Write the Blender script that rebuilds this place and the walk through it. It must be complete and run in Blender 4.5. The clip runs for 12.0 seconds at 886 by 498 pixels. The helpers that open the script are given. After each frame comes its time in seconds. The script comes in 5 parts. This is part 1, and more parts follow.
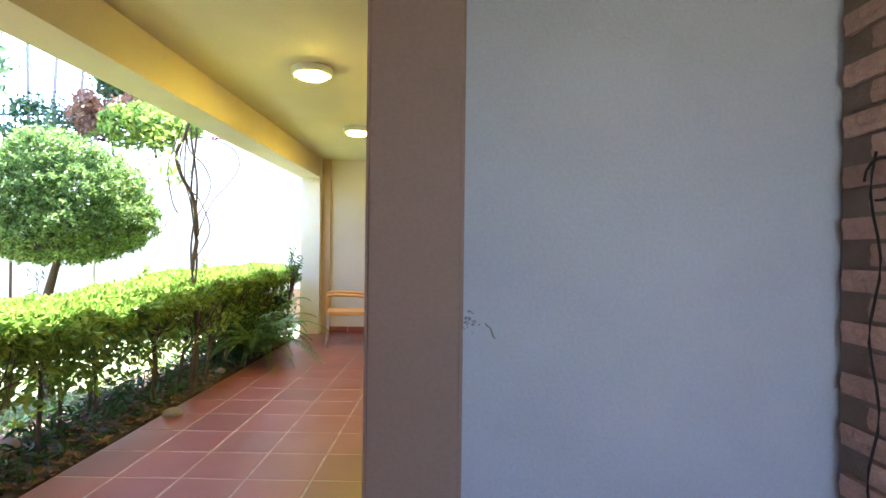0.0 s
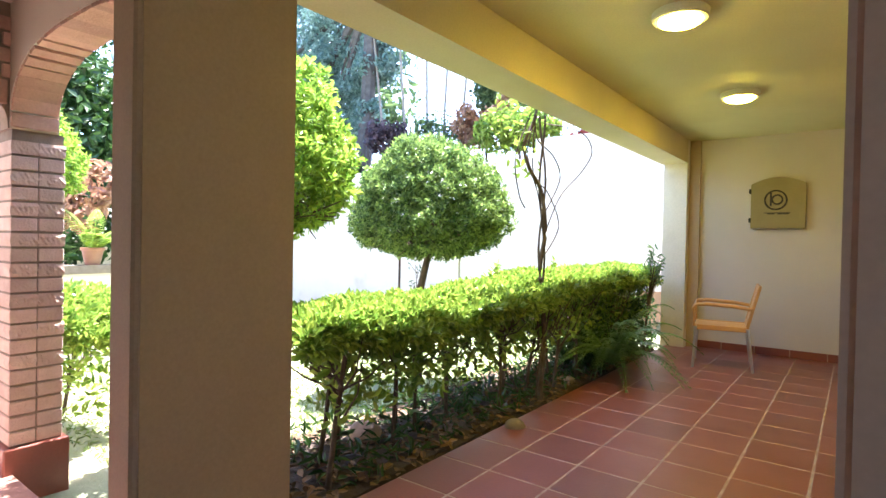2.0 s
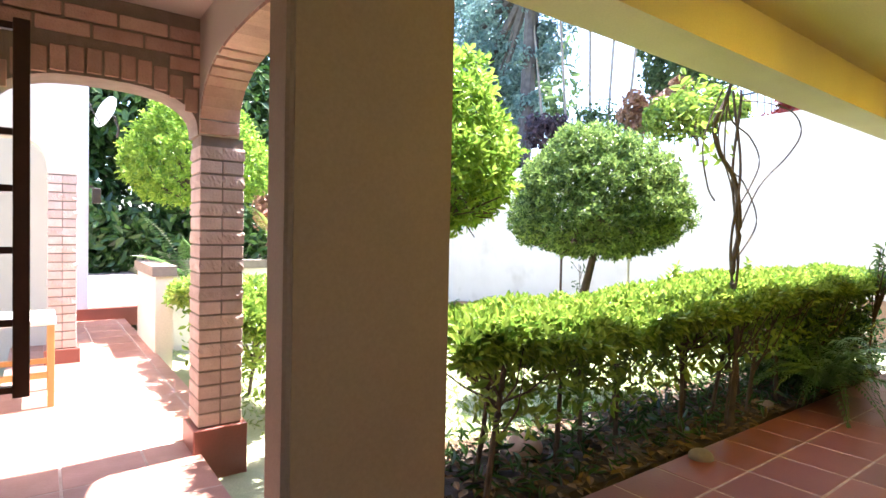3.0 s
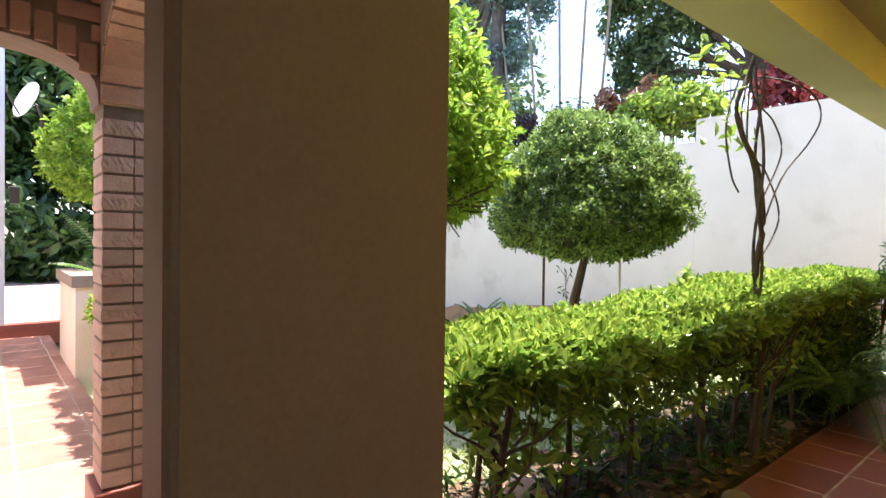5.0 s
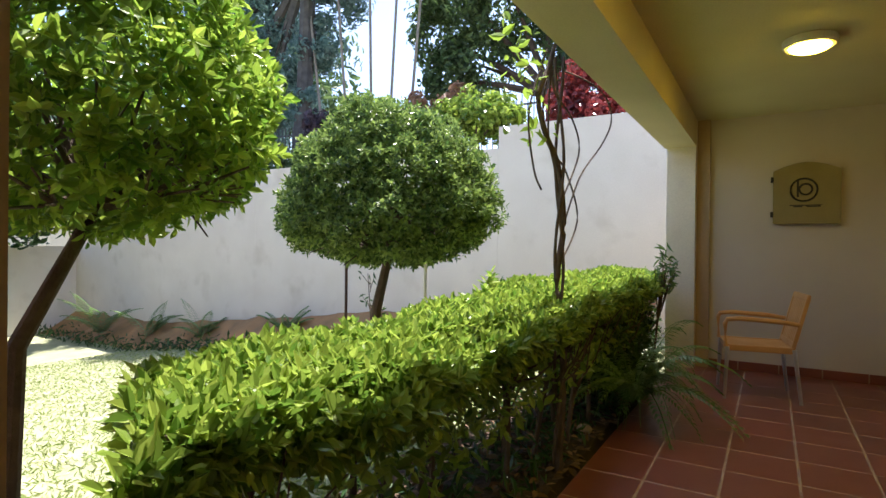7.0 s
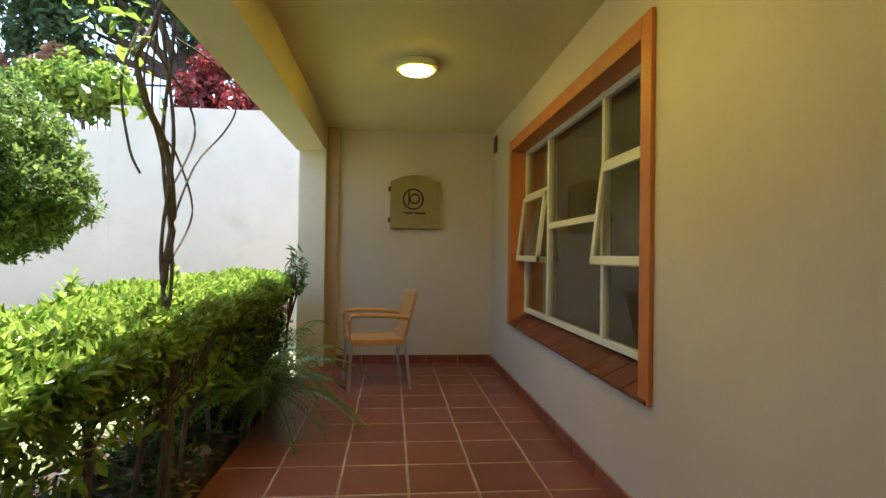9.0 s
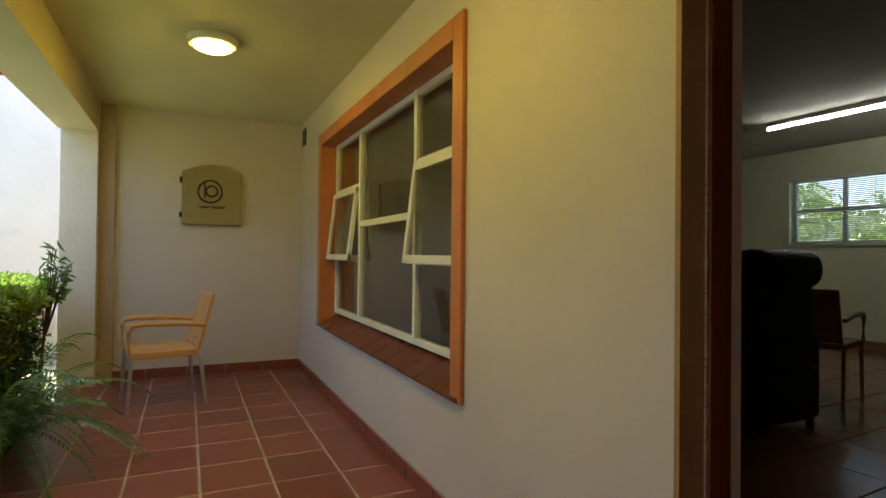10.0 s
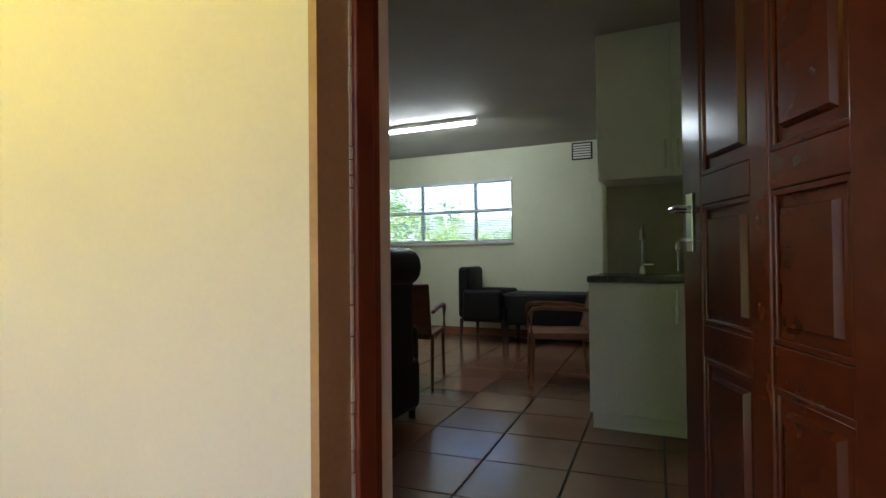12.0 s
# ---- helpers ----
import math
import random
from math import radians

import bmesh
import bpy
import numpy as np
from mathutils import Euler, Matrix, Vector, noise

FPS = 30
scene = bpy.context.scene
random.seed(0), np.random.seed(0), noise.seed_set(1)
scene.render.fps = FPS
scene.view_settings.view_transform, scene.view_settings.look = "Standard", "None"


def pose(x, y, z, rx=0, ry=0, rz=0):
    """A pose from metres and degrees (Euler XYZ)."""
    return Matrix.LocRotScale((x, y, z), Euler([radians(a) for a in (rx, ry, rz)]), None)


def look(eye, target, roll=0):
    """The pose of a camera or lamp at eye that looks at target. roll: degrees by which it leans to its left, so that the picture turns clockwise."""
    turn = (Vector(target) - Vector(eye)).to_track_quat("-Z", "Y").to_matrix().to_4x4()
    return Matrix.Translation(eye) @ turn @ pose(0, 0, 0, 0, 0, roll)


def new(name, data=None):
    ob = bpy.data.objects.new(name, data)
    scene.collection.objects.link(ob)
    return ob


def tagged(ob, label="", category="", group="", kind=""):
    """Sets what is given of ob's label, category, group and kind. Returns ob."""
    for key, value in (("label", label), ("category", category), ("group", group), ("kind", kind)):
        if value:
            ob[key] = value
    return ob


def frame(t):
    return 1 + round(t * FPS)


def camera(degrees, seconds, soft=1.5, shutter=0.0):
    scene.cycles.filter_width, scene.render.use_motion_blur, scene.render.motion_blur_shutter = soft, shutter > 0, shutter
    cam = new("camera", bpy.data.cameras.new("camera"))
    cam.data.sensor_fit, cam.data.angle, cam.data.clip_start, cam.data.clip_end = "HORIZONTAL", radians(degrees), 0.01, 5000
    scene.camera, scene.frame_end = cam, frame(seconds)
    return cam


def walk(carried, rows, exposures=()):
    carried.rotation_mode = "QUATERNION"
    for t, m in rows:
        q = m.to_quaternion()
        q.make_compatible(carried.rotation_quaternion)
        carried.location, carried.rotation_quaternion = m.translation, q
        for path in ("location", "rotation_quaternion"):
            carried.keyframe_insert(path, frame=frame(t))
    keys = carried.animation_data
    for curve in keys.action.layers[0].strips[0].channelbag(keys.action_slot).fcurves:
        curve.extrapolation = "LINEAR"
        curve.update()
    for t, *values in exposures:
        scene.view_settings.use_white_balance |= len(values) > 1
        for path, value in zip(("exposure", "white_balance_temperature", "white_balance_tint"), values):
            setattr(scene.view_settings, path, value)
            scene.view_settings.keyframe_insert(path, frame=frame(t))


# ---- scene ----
cam = camera(78.1, 12.0)
PATH = [
    (0, (0.181, -0.123, 1.208), (0.159, 1.877, 1.213), 0.7),
    (0.5, (0.194, 0.156, 1.212), (-0.224, 2.112, 1.216), 0.9),
    (1, (0.12, 0.341, 1.208), (-0.562, 2.221, 1.213), 1.5),
    (1.5, (0.051, 0.465, 1.21), (-0.873, 2.238, 1.202), 1.3),
    (2, (-0.017, 0.615, 1.213), (-1.224, 2.209, 1.188), 1.1),
    (2.5, (-0.09, 0.717, 1.226), (-1.565, 2.067, 1.185), 1.2),
    (3, (-0.221, 0.789, 1.226), (-1.829, 1.976, 1.175), 1.2),
    (3.2, (-0.29, 0.819, 1.223), (-1.919, 1.979, 1.174), 1.3),
    (4.8, (-0.718, 1.083, 1.2), (-2.295, 2.312, 1.164), 0.6),
    (5, (-0.763, 1.112, 1.2), (-2.292, 2.4, 1.167), 0.8),
    (5.5, (-0.865, 1.218, 1.199), (-2.249, 2.661, 1.173), 1.1),
    (6, (-0.94, 1.402, 1.204), (-2.235, 2.926, 1.186), 0.9),
    (6.5, (-0.979, 1.544, 1.191), (-2.206, 3.124, 1.18), 0.8),
    (7, (-1.01, 1.638, 1.187), (-2.039, 3.354, 1.18), 0.6),
    (7.5, (-1.026, 1.672, 1.185), (-1.679, 3.562, 1.184), 0.7),
    (7.7, (-1.026, 1.686, 1.184), (-1.517, 3.625, 1.187), 0.7),
    (9.3, (-0.958, 1.935, 1.16), (-0.58, 3.898, 1.185), 0.7),
    (9.5, (-0.956, 1.951, 1.17), (-0.425, 3.879, 1.191), 0.6),
    (10, (-0.941, 2.038, 1.172), (-0.093, 3.849, 1.194), 0.6),
    (10.5, (-0.892, 2.119, 1.164), (0.294, 3.73, 1.183), 0.4),
    (11, (-0.779, 2.225, 1.151), (0.675, 3.598, 1.183), 0.2),
    (11.5, (-0.653, 2.329, 1.16), (1.001, 3.452, 1.192), -0.1),
    (12, (-0.55, 2.448, 1.163), (1.259, 3.3, 1.194), -0.6),
]
EXPOSURES = [(0, 3.4, 5450, 18), (0.5, 3.6, 5550, 19), (1, 3.28, 5750, 18), (1.5, 3.02, 5850, 19), (2, 2.93, 5900, 18), (3, 2.72, 6050, 19),
             (5, 1.98, 6350, 19), (6, 1.7, 6350, 19), (7, 1.44, 6350, 18), (7.5, 1.26, 6350, 18), (9.5, 2.1, 6200, 14), (10.5, 2.05, 6100, 15), (11.2, 2.6, 5600, 16), (12, 3.5, 5280, 16)]
walk(cam, [(t, look(eye, target, roll)) for t, eye, target, roll in PATH], EXPOSURES)

# ---- world and light ----
SUN = Vector((-0.03, 0.36, 1.0)).normalized()
world = bpy.data.worlds.new("sky")
scene.world = world
world.use_nodes = True
wn = world.node_tree
sky = wn.nodes.new("ShaderNodeTexSky")
sky.sky_type, sky.sun_disc = "NISHITA", False
sky.sun_elevation = math.asin(SUN.z)
sky.sun_rotation = math.atan2(SUN.x, SUN.y)
wn.links.new(sky.outputs[0], wn.nodes["Background"].inputs[0])
wn.nodes["Background"].inputs[1].default_value = 0.15
sun = new("sun", bpy.data.lights.new("sun", "SUN"))
sun.data.energy, sun.data.angle, sun.data.color = 5.0, radians(0.5), (1.0, 0.95, 0.86)
sun.matrix_world = look(SUN * 30, (0, 0, 0))


# ---- materials ----
def material(name, a, b, rough=0.6, scale=8.0, fine=120.0, bump=0.15, metal=0.0, per=None, vary=0.25, spec=0.5, stain=None, wear=0.1):
    """Two tones mixed by coarse noise, fine grain in relief; per: 'object' or 'island' shifts each piece."""
    m = bpy.data.materials.new(name)
    m.use_nodes = True
    n, l = m.node_tree.nodes, m.node_tree.links
    p = n["Principled BSDF"]
    geo = n.new("ShaderNodeNewGeometry")
    co = n.new("ShaderNodeNewGeometry").outputs["Position"]
    n1 = n.new("ShaderNodeTexNoise")
    n1.inputs["Scale"].default_value, n1.inputs["Detail"].default_value = scale, 6
    n2 = n.new("ShaderNodeTexNoise")
    n2.inputs["Scale"].default_value, n2.inputs["Detail"].default_value = fine, 3
    l.new(co, n1.inputs["Vector"])
    l.new(co, n2.inputs["Vector"])
    ramp = n.new("ShaderNodeMapRange")
    ramp.inputs[1].default_value, ramp.inputs[2].default_value = 0.3, 0.7
    l.new(n1.outputs[0], ramp.inputs[0])
    mix = n.new("ShaderNodeMix")
    mix.data_type = "RGBA"
    mix.inputs[6].default_value, mix.inputs[7].default_value = (*a, 1), (*b, 1)
    l.new(ramp.outputs[0], mix.inputs[0])
    out = mix.outputs[2]
    grain = n.new("ShaderNodeMapRange")
    grain.inputs[3].default_value, grain.inputs[4].default_value = 1 - 1.4 * wear, 1 + wear
    l.new(n2.outputs[0], grain.inputs[0])
    gm = n.new("ShaderNodeMix")
    gm.data_type, gm.blend_type = "RGBA", "MULTIPLY"
    gm.inputs[0].default_value = 1.0
    l.new(out, gm.inputs[6])
    l.new(grain.outputs[0], gm.inputs[7])
    out = gm.outputs[2]
    if per:
        src = n.new("ShaderNodeObjectInfo").outputs["Random"] if per == "object" else geo.outputs["Random Per Island"]
        hs = n.new("ShaderNodeHueSaturation")
        mr = n.new("ShaderNodeMapRange")
        mr.inputs[3].default_value, mr.inputs[4].default_value = 1 - vary, 1 + vary
        l.new(src, mr.inputs[0])
        l.new(mr.outputs[0], hs.inputs["Value"])
        l.new(out, hs.inputs["Color"])
        out = hs.outputs[0]
    if stain:
        n3 = n.new("ShaderNodeTexNoise")
        n3.inputs["Scale"].default_value, n3.inputs["Detail"].default_value = 1.7, 8
        l.new(co, n3.inputs["Vector"])
        r3 = n.new("ShaderNodeMapRange")
        r3.inputs[1].default_value, r3.inputs[2].default_value, r3.inputs[4].default_value = 0.55, 0.75, 0.5
        l.new(n3.outputs[0], r3.inputs[0])
        sm = n.new("ShaderNodeMix")
        sm.data_type = "RGBA"
        sm.inputs[7].default_value = (*stain, 1)
        l.new(r3.outputs[0], sm.inputs[0])
        l.new(out, sm.inputs[6])
        out = sm.outputs[2]
    l.new(out, p.inputs["Base Color"])
    rr = n.new("ShaderNodeMapRange")
    rr.inputs[3].default_value, rr.inputs[4].default_value = max(0.02, rough - wear), min(1, rough + wear)
    l.new(n1.outputs[0], rr.inputs[0])
    l.new(rr.outputs[0], p.inputs["Roughness"])
    p.inputs["Metallic"].default_value = metal
    p.inputs["Specular IOR Level"].default_value = spec
    if bump:
        bp = n.new("ShaderNodeBump")
        bp.inputs["Strength"].default_value, bp.inputs["Distance"].default_value = bump, 0.01
        l.new(n2.outputs[0], bp.inputs["Height"])
        l.new(bp.outputs[0], p.inputs["Normal"])
    return m


def leaf_material(name, a, b, glow=0.35):
    """Glossy leaf that lets part of the light through, each leaf its own shade."""
    m = bpy.data.materials.new(name)
    m.use_nodes = True
    n, l = m.node_tree.nodes, m.node_tree.links
    p = n["Principled BSDF"]
    geo = n.new("ShaderNodeNewGeometry")
    mix = n.new("ShaderNodeMix")
    mix.data_type = "RGBA"
    mix.inputs[6].default_value, mix.inputs[7].default_value = (*a, 1), (*b, 1)
    l.new(geo.outputs["Random Per Island"], mix.inputs[0])
    l.new(mix.outputs[2], p.inputs["Base Color"])
    p.inputs["Roughness"].default_value = 0.33
    p.inputs["Specular IOR Level"].default_value = 0.5
    tr = n.new("ShaderNodeBsdfTranslucent")
    l.new(mix.outputs[2], tr.inputs[0])
    ms = n.new("ShaderNodeMixShader")
    ms.inputs[0].default_value = glow
    l.new(p.outputs[0], ms.inputs[1])
    l.new(tr.outputs[0], ms.inputs[2])
    l.new(ms.outputs[0], n["Material Output"].inputs[0])
    return m


def glow_material(name, col, power):
    m = bpy.data.materials.new(name)
    m.use_nodes = True
    p = m.node_tree.nodes["Principled BSDF"]
    p.inputs["Base Color"].default_value = (0.9, 0.9, 0.85, 1)
    p.inputs["Emission Color"].default_value = (*col, 1)
    p.inputs["Emission Strength"].default_value = power
    return m


def glass_material(name, tint=(0.9, 0.92, 0.9)):
    m = bpy.data.materials.new(name)
    m.use_nodes = True
    p = m.node_tree.nodes["Principled BSDF"]
    p.inputs["Base Color"].default_value = (*tint, 1)
    p.inputs["Roughness"].default_value = 0.02
    p.inputs["Transmission Weight"].default_value = 1.0
    p.inputs["IOR"].default_value = 1.45
    return m


PAINT = material("cream_paint", (0.63, 0.555, 0.485), (0.58, 0.51, 0.44), 0.6, 1.6, 90, 0.03, wear=0.035)
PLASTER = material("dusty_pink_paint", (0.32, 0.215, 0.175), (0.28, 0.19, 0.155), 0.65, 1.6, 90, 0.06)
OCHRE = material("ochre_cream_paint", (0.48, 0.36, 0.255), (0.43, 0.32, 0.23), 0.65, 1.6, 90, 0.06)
BEAMP = material("yellow_cream_paint", (0.60, 0.51, 0.33), (0.55, 0.46, 0.29), 0.65, 1.6, 90, 0.05)
CEIL = material("ceiling_paint", (0.68, 0.62, 0.37), (0.64, 0.58, 0.33), 0.7, 2, 80, 0.08)
WHITE = material("white_wall_paint", (0.60, 0.61, 0.70), (0.55, 0.56, 0.65), 0.6, 3, 90, 0.12)
GARDEN = material("garden_wall_paint", (0.78, 0.70, 0.62), (0.72, 0.64, 0.56), 0.75, 1.5, 60, 0.2, stain=(0.5, 0.42, 0.33))
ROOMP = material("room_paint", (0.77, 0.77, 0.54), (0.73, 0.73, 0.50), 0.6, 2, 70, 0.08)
TILE = material("terracotta_tile", (0.245, 0.066, 0.044), (0.205, 0.052, 0.035), 0.36, 2.2, 70, 0.1, per="object", vary=0.15, spec=0.85)
GROUT = material("pale_grout", (0.53, 0.41, 0.34), (0.36, 0.24, 0.19), 0.85, 12, 150, 0.3)
RTILE = material("room_floor_tile", (0.30, 0.135, 0.075), (0.25, 0.11, 0.06), 0.17, 2, 60, 0.02, per="object", vary=0.12, spec=0.9)
RGROUT = material("dark_grout", (0.07, 0.05, 0.04), (0.05, 0.04, 0.03), 0.9)
BRICK = material("face_brick", (0.62, 0.41, 0.33), (0.53, 0.33, 0.26), 0.85, 12, 90, 0.5, per="object", vary=0.2)
BRICKJ = material("face_brick_joined", (0.40, 0.22, 0.15), (0.32, 0.16, 0.11), 0.85, 12, 90, 0.5, per="island", vary=0.2)
# pale brick of the columns, lightened over BRICK to carry their sunlight
PALEB = material("sunlit_pale_brick", (0.66, 0.51, 0.45), (0.56, 0.41, 0.35), 0.85, 12, 90, 0.5, per="object", vary=0.14)
MORTAR = material("mortar", (0.30, 0.24, 0.20), (0.24, 0.19, 0.15), 0.95, 15, 150, 0.4)
ORANGE = material("orange_trim_paint", (0.55, 0.19, 0.06), (0.48, 0.16, 0.05), 0.5, 6, 100, 0.1)
ALU = material("white_window_metal", (0.78, 0.77, 0.72), (0.72, 0.71, 0.66), 0.4, 6, 90, 0.03)
GLASS = glass_material("window_glass")
MAHOG = material("varnished_mahogany", (0.095, 0.021, 0.010), (0.07, 0.015, 0.007), 0.2, 14, 60, 0.0, spec=0.5, wear=0.04)
FRAMEW = material("varnished_red_wood", (0.20, 0.042, 0.016), (0.14, 0.03, 0.012), 0.33, 9, 60, 0.03, wear=0.05)
DARKW = material("dark_stained_wood", (0.06, 0.025, 0.014), (0.04, 0.016, 0.01), 0.4, 9, 80, 0.1)
HONEY = material("honey_plastic", (0.62, 0.33, 0.12), (0.55, 0.28, 0.09), 0.45, 6, 120, 0.1)
ALULEG = material("brushed_aluminium", (0.7, 0.7, 0.7), (0.62, 0.62, 0.62), 0.35, 10, 200, 0.05, metal=0.8)
SOIL = material("soil", (0.07, 0.045, 0.03), (0.045, 0.03, 0.02), 0.95, 6, 60, 0.8)
GRASS = material("lawn_soil", (0.26, 0.29, 0.15), (0.36, 0.36, 0.22), 0.95, 3, 60, 0.6)
BARK = material("bark", (0.14, 0.10, 0.07), (0.08, 0.055, 0.04), 0.9, 14, 80, 0.8)
LEAF = leaf_material("hedge_leaf", (0.10, 0.21, 0.025), (0.40, 0.52, 0.09), 0.45)
LEAFB = leaf_material("bright_tree_leaf", (0.11, 0.24, 0.027), (0.40, 0.55, 0.08), 0.5)
LEAFT = leaf_material("topiary_leaf", (0.05, 0.115, 0.028), (0.32, 0.44, 0.11), 0.42)
FERNL = leaf_material("fern_leaf", (0.09, 0.19, 0.05), (0.19, 0.31, 0.10))
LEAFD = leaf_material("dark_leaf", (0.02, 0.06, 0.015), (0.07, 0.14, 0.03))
BLACK = material("black_leather", (0.010, 0.009, 0.009), (0.016, 0.015, 0.015), 0.5, 8, 120, 0.15, spec=0.2)
CABINET = material("white_cabinet_board", (0.88, 0.87, 0.75), (0.85, 0.84, 0.72), 0.4, 3, 90, 0.02)
STONE = material("dark_worktop", (0.05, 0.045, 0.04), (0.1, 0.09, 0.08), 0.25, 60, 200, 0.02)
SPLASH = material("beige_splashback", (0.42, 0.36, 0.24), (0.36, 0.30, 0.2), 0.35, 4, 80, 0.03)
STEEL = material("polished_steel", (0.75, 0.75, 0.74), (0.68, 0.68, 0.67), 0.18, 6, 90, 0.0, metal=1.0)
SIGN = material("olive_sign_board", (0.34, 0.27, 0.11), (0.29, 0.23, 0.09), 0.6, 5, 80, 0.15)
INK = material("dark_ink", (0.03, 0.025, 0.02), (0.04, 0.03, 0.025), 0.6)
LAMPB = glow_material("lamp_glow", (1.0, 0.74, 0.06), 19.5)
TUBE = glow_material("tube_glow", (0.98, 1.0, 0.84), 8.0)


# ---- helpers for meshes ----
def mesh_ob(name, bm, mat, parent=None, label=""):
    me = bpy.data.meshes.new(name)
    bm.to_mesh(me)
    bm.free()
    me.materials.append(mat)
    ob = new(name, me)
    if parent:
        ob.parent = parent
    if label:
        ob["label"] = label
    return ob


def part(name, bm, mat, parent, label=""):
    return mesh_ob(name, bm, mat, parent, label)


def thing(name, label, category, m=None, group=""):
    ob = new(name)
    ob.empty_display_size = 0.1
    if m is not None:
        ob.matrix_basis = m
    return tagged(ob, label, category, group)


def box(bm, x0, x1, y0, y1, z0, z1, bevel=0.0):
    r = bmesh.ops.create_cube(bm, size=1.0, matrix=Matrix.Translation(((x0 + x1) / 2, (y0 + y1) / 2, (z0 + z1) / 2)) @ Matrix.Diagonal((abs(x1 - x0), abs(y1 - y0), abs(z1 - z0), 1)))
    if bevel:
        vs = set(r["verts"])
        es = [e for e in bm.edges if e.verts[0] in vs and e.verts[1] in vs]
        bmesh.ops.bevel(bm, geom=es, offset=bevel, segments=2, affect="EDGES", profile=0.5)
    return bm


def boxes(*rows, bevel=0.0):
    bm = bmesh.new()
    for r in rows:
        box(bm, *r, bevel=bevel)
    return bm


def rod(bm, a, b, r0, r1=None, n=8):
    a, b = Vector(a), Vector(b)
    d = b - a
    m = Matrix.Translation((a + b) / 2) @ d.to_track_quat("Z", "Y").to_matrix().to_4x4()
    bmesh.ops.create_cone(bm, cap_ends=True, segments=n, radius1=r0, radius2=r0 if r1 is None else r1, depth=d.length, matrix=m)
    return bm


def tube(points, radii, n=7):
    """A swept limb through points with the given radii."""
    verts, faces = [], []
    pts = [Vector(p) for p in points]
    for i, p in enumerate(pts):
        d = (pts[min(i + 1, len(pts) - 1)] - pts[max(i - 1, 0)]).normalized()
        q = d.to_track_quat("Z", "Y")
        for k in range(n):
            a = 2 * math.pi * k / n
            verts.append(p + q @ Vector((math.cos(a), math.sin(a), 0)) * radii[i])
    for i in range(len(pts) - 1):
        for k in range(n):
            faces.append((i * n + k, i * n + (k + 1) % n, (i + 1) * n + (k + 1) % n, (i + 1) * n + k))
    faces.append(tuple(range(n))[::-1])
    faces.append(tuple((len(pts) - 1) * n + k for k in range(n)))
    return verts, faces


def add_tube(bm, points, radii, n=7):
    vs, fs = tube(points, radii, n)
    bv = [bm.verts.new(v) for v in vs]
    for f in fs:
        bm.faces.new([bv[i] for i in f])
    return bm


def structure(name, bm, mat, label, category="wall"):
    return tagged(mesh_ob(name, bm, mat), label, category, kind="structure")


def leaves(name, mat, centres, outward, size, parent=None, rng=None, narrow=0.45, tilt=0.7, way=None):
    """Many small folded leaves, one at each centre, turned roughly along outward."""
    rng = rng or np.random.default_rng(1)
    c, o = np.asarray(centres, float), np.asarray(outward, float)
    k = len(c)
    nrm = o + rng.normal(0, tilt, (k, 3))
    nrm /= np.linalg.norm(nrm, axis=1)[:, None] + 1e-9
    along = np.cross(nrm, rng.normal(0, 1, (k, 3))) if way is None else np.asarray(way, float)
    if way is not None:
        nrm -= along * (np.sum(nrm * along, 1) / np.sum(along * along, 1))[:, None]
        nrm /= np.linalg.norm(nrm, axis=1)[:, None] + 1e-9
    along = along / (np.linalg.norm(along, axis=1)[:, None] + 1e-9)
    side = np.cross(nrm, along)
    s = (size * rng.uniform(0.6, 1.25, k))[:, None]
    bend = (rng.uniform(0.02, 0.16, k))[:, None]
    tip, base = c + along * s * 0.5 - nrm * s * bend, c - along * s * 0.5 - nrm * s * bend * 0.5
    w, up = side * s * narrow * 0.5, nrm * s * 0.06
    lo, hi = c - along * s * 0.2 + up, c + along * s * 0.14 + up * 0.7
    v = np.stack([base, lo + w * 0.85, hi + w, tip, hi - w, lo - w * 0.85], 1).reshape(-1, 3)
    f = np.arange(k * 6).reshape(k, 6)
    faces = np.concatenate([f[:, [0, 1, 2, 3]], f[:, [0, 3, 4, 5]]])
    me = bpy.data.meshes.new(name)
    me.from_pydata(v.tolist(), [], faces.tolist())
    me.materials.append(mat)
    ob = new(name, me)
    if parent:
        ob.parent = parent
    return ob


def rosettes(tips, outward, size, rng, per=8):
    """Leaves that spread in a whorl from each shoot tip: their middles, normals and directions."""
    t, o = np.asarray(tips, float), np.asarray(outward, float)
    o = o / (np.linalg.norm(o, axis=1)[:, None] + 1e-9)
    e1 = np.cross(o, rng.normal(0, 1, o.shape))
    e1 /= np.linalg.norm(e1, axis=1)[:, None] + 1e-9
    e2 = np.cross(o, e1)
    C, N, W = [], [], []
    for k in range(per):
        a = 2.4 * k + rng.normal(0, 0.25, (len(t), 1))
        rad = np.cos(a) * e1 + np.sin(a) * e2
        w = rad * (0.55 + 0.06 * k) + o * (0.75 - 0.12 * k) + rng.normal(0, 0.12, o.shape)
        C.append(t - o * size * 0.13 * k + w * size * 0.5)
        N.append(o - rad * 0.25)
        W.append(w)
    return np.concatenate(C), np.concatenate(N), np.concatenate(W)


# ---- structure ----
XW, YB, CZ, RF, RC = 0.12, 7.8, 2.5, 0.1, 2.62      # window wall, end wall, veranda ceiling, room floor, room ceiling
T = 0.22                                             # wall thickness


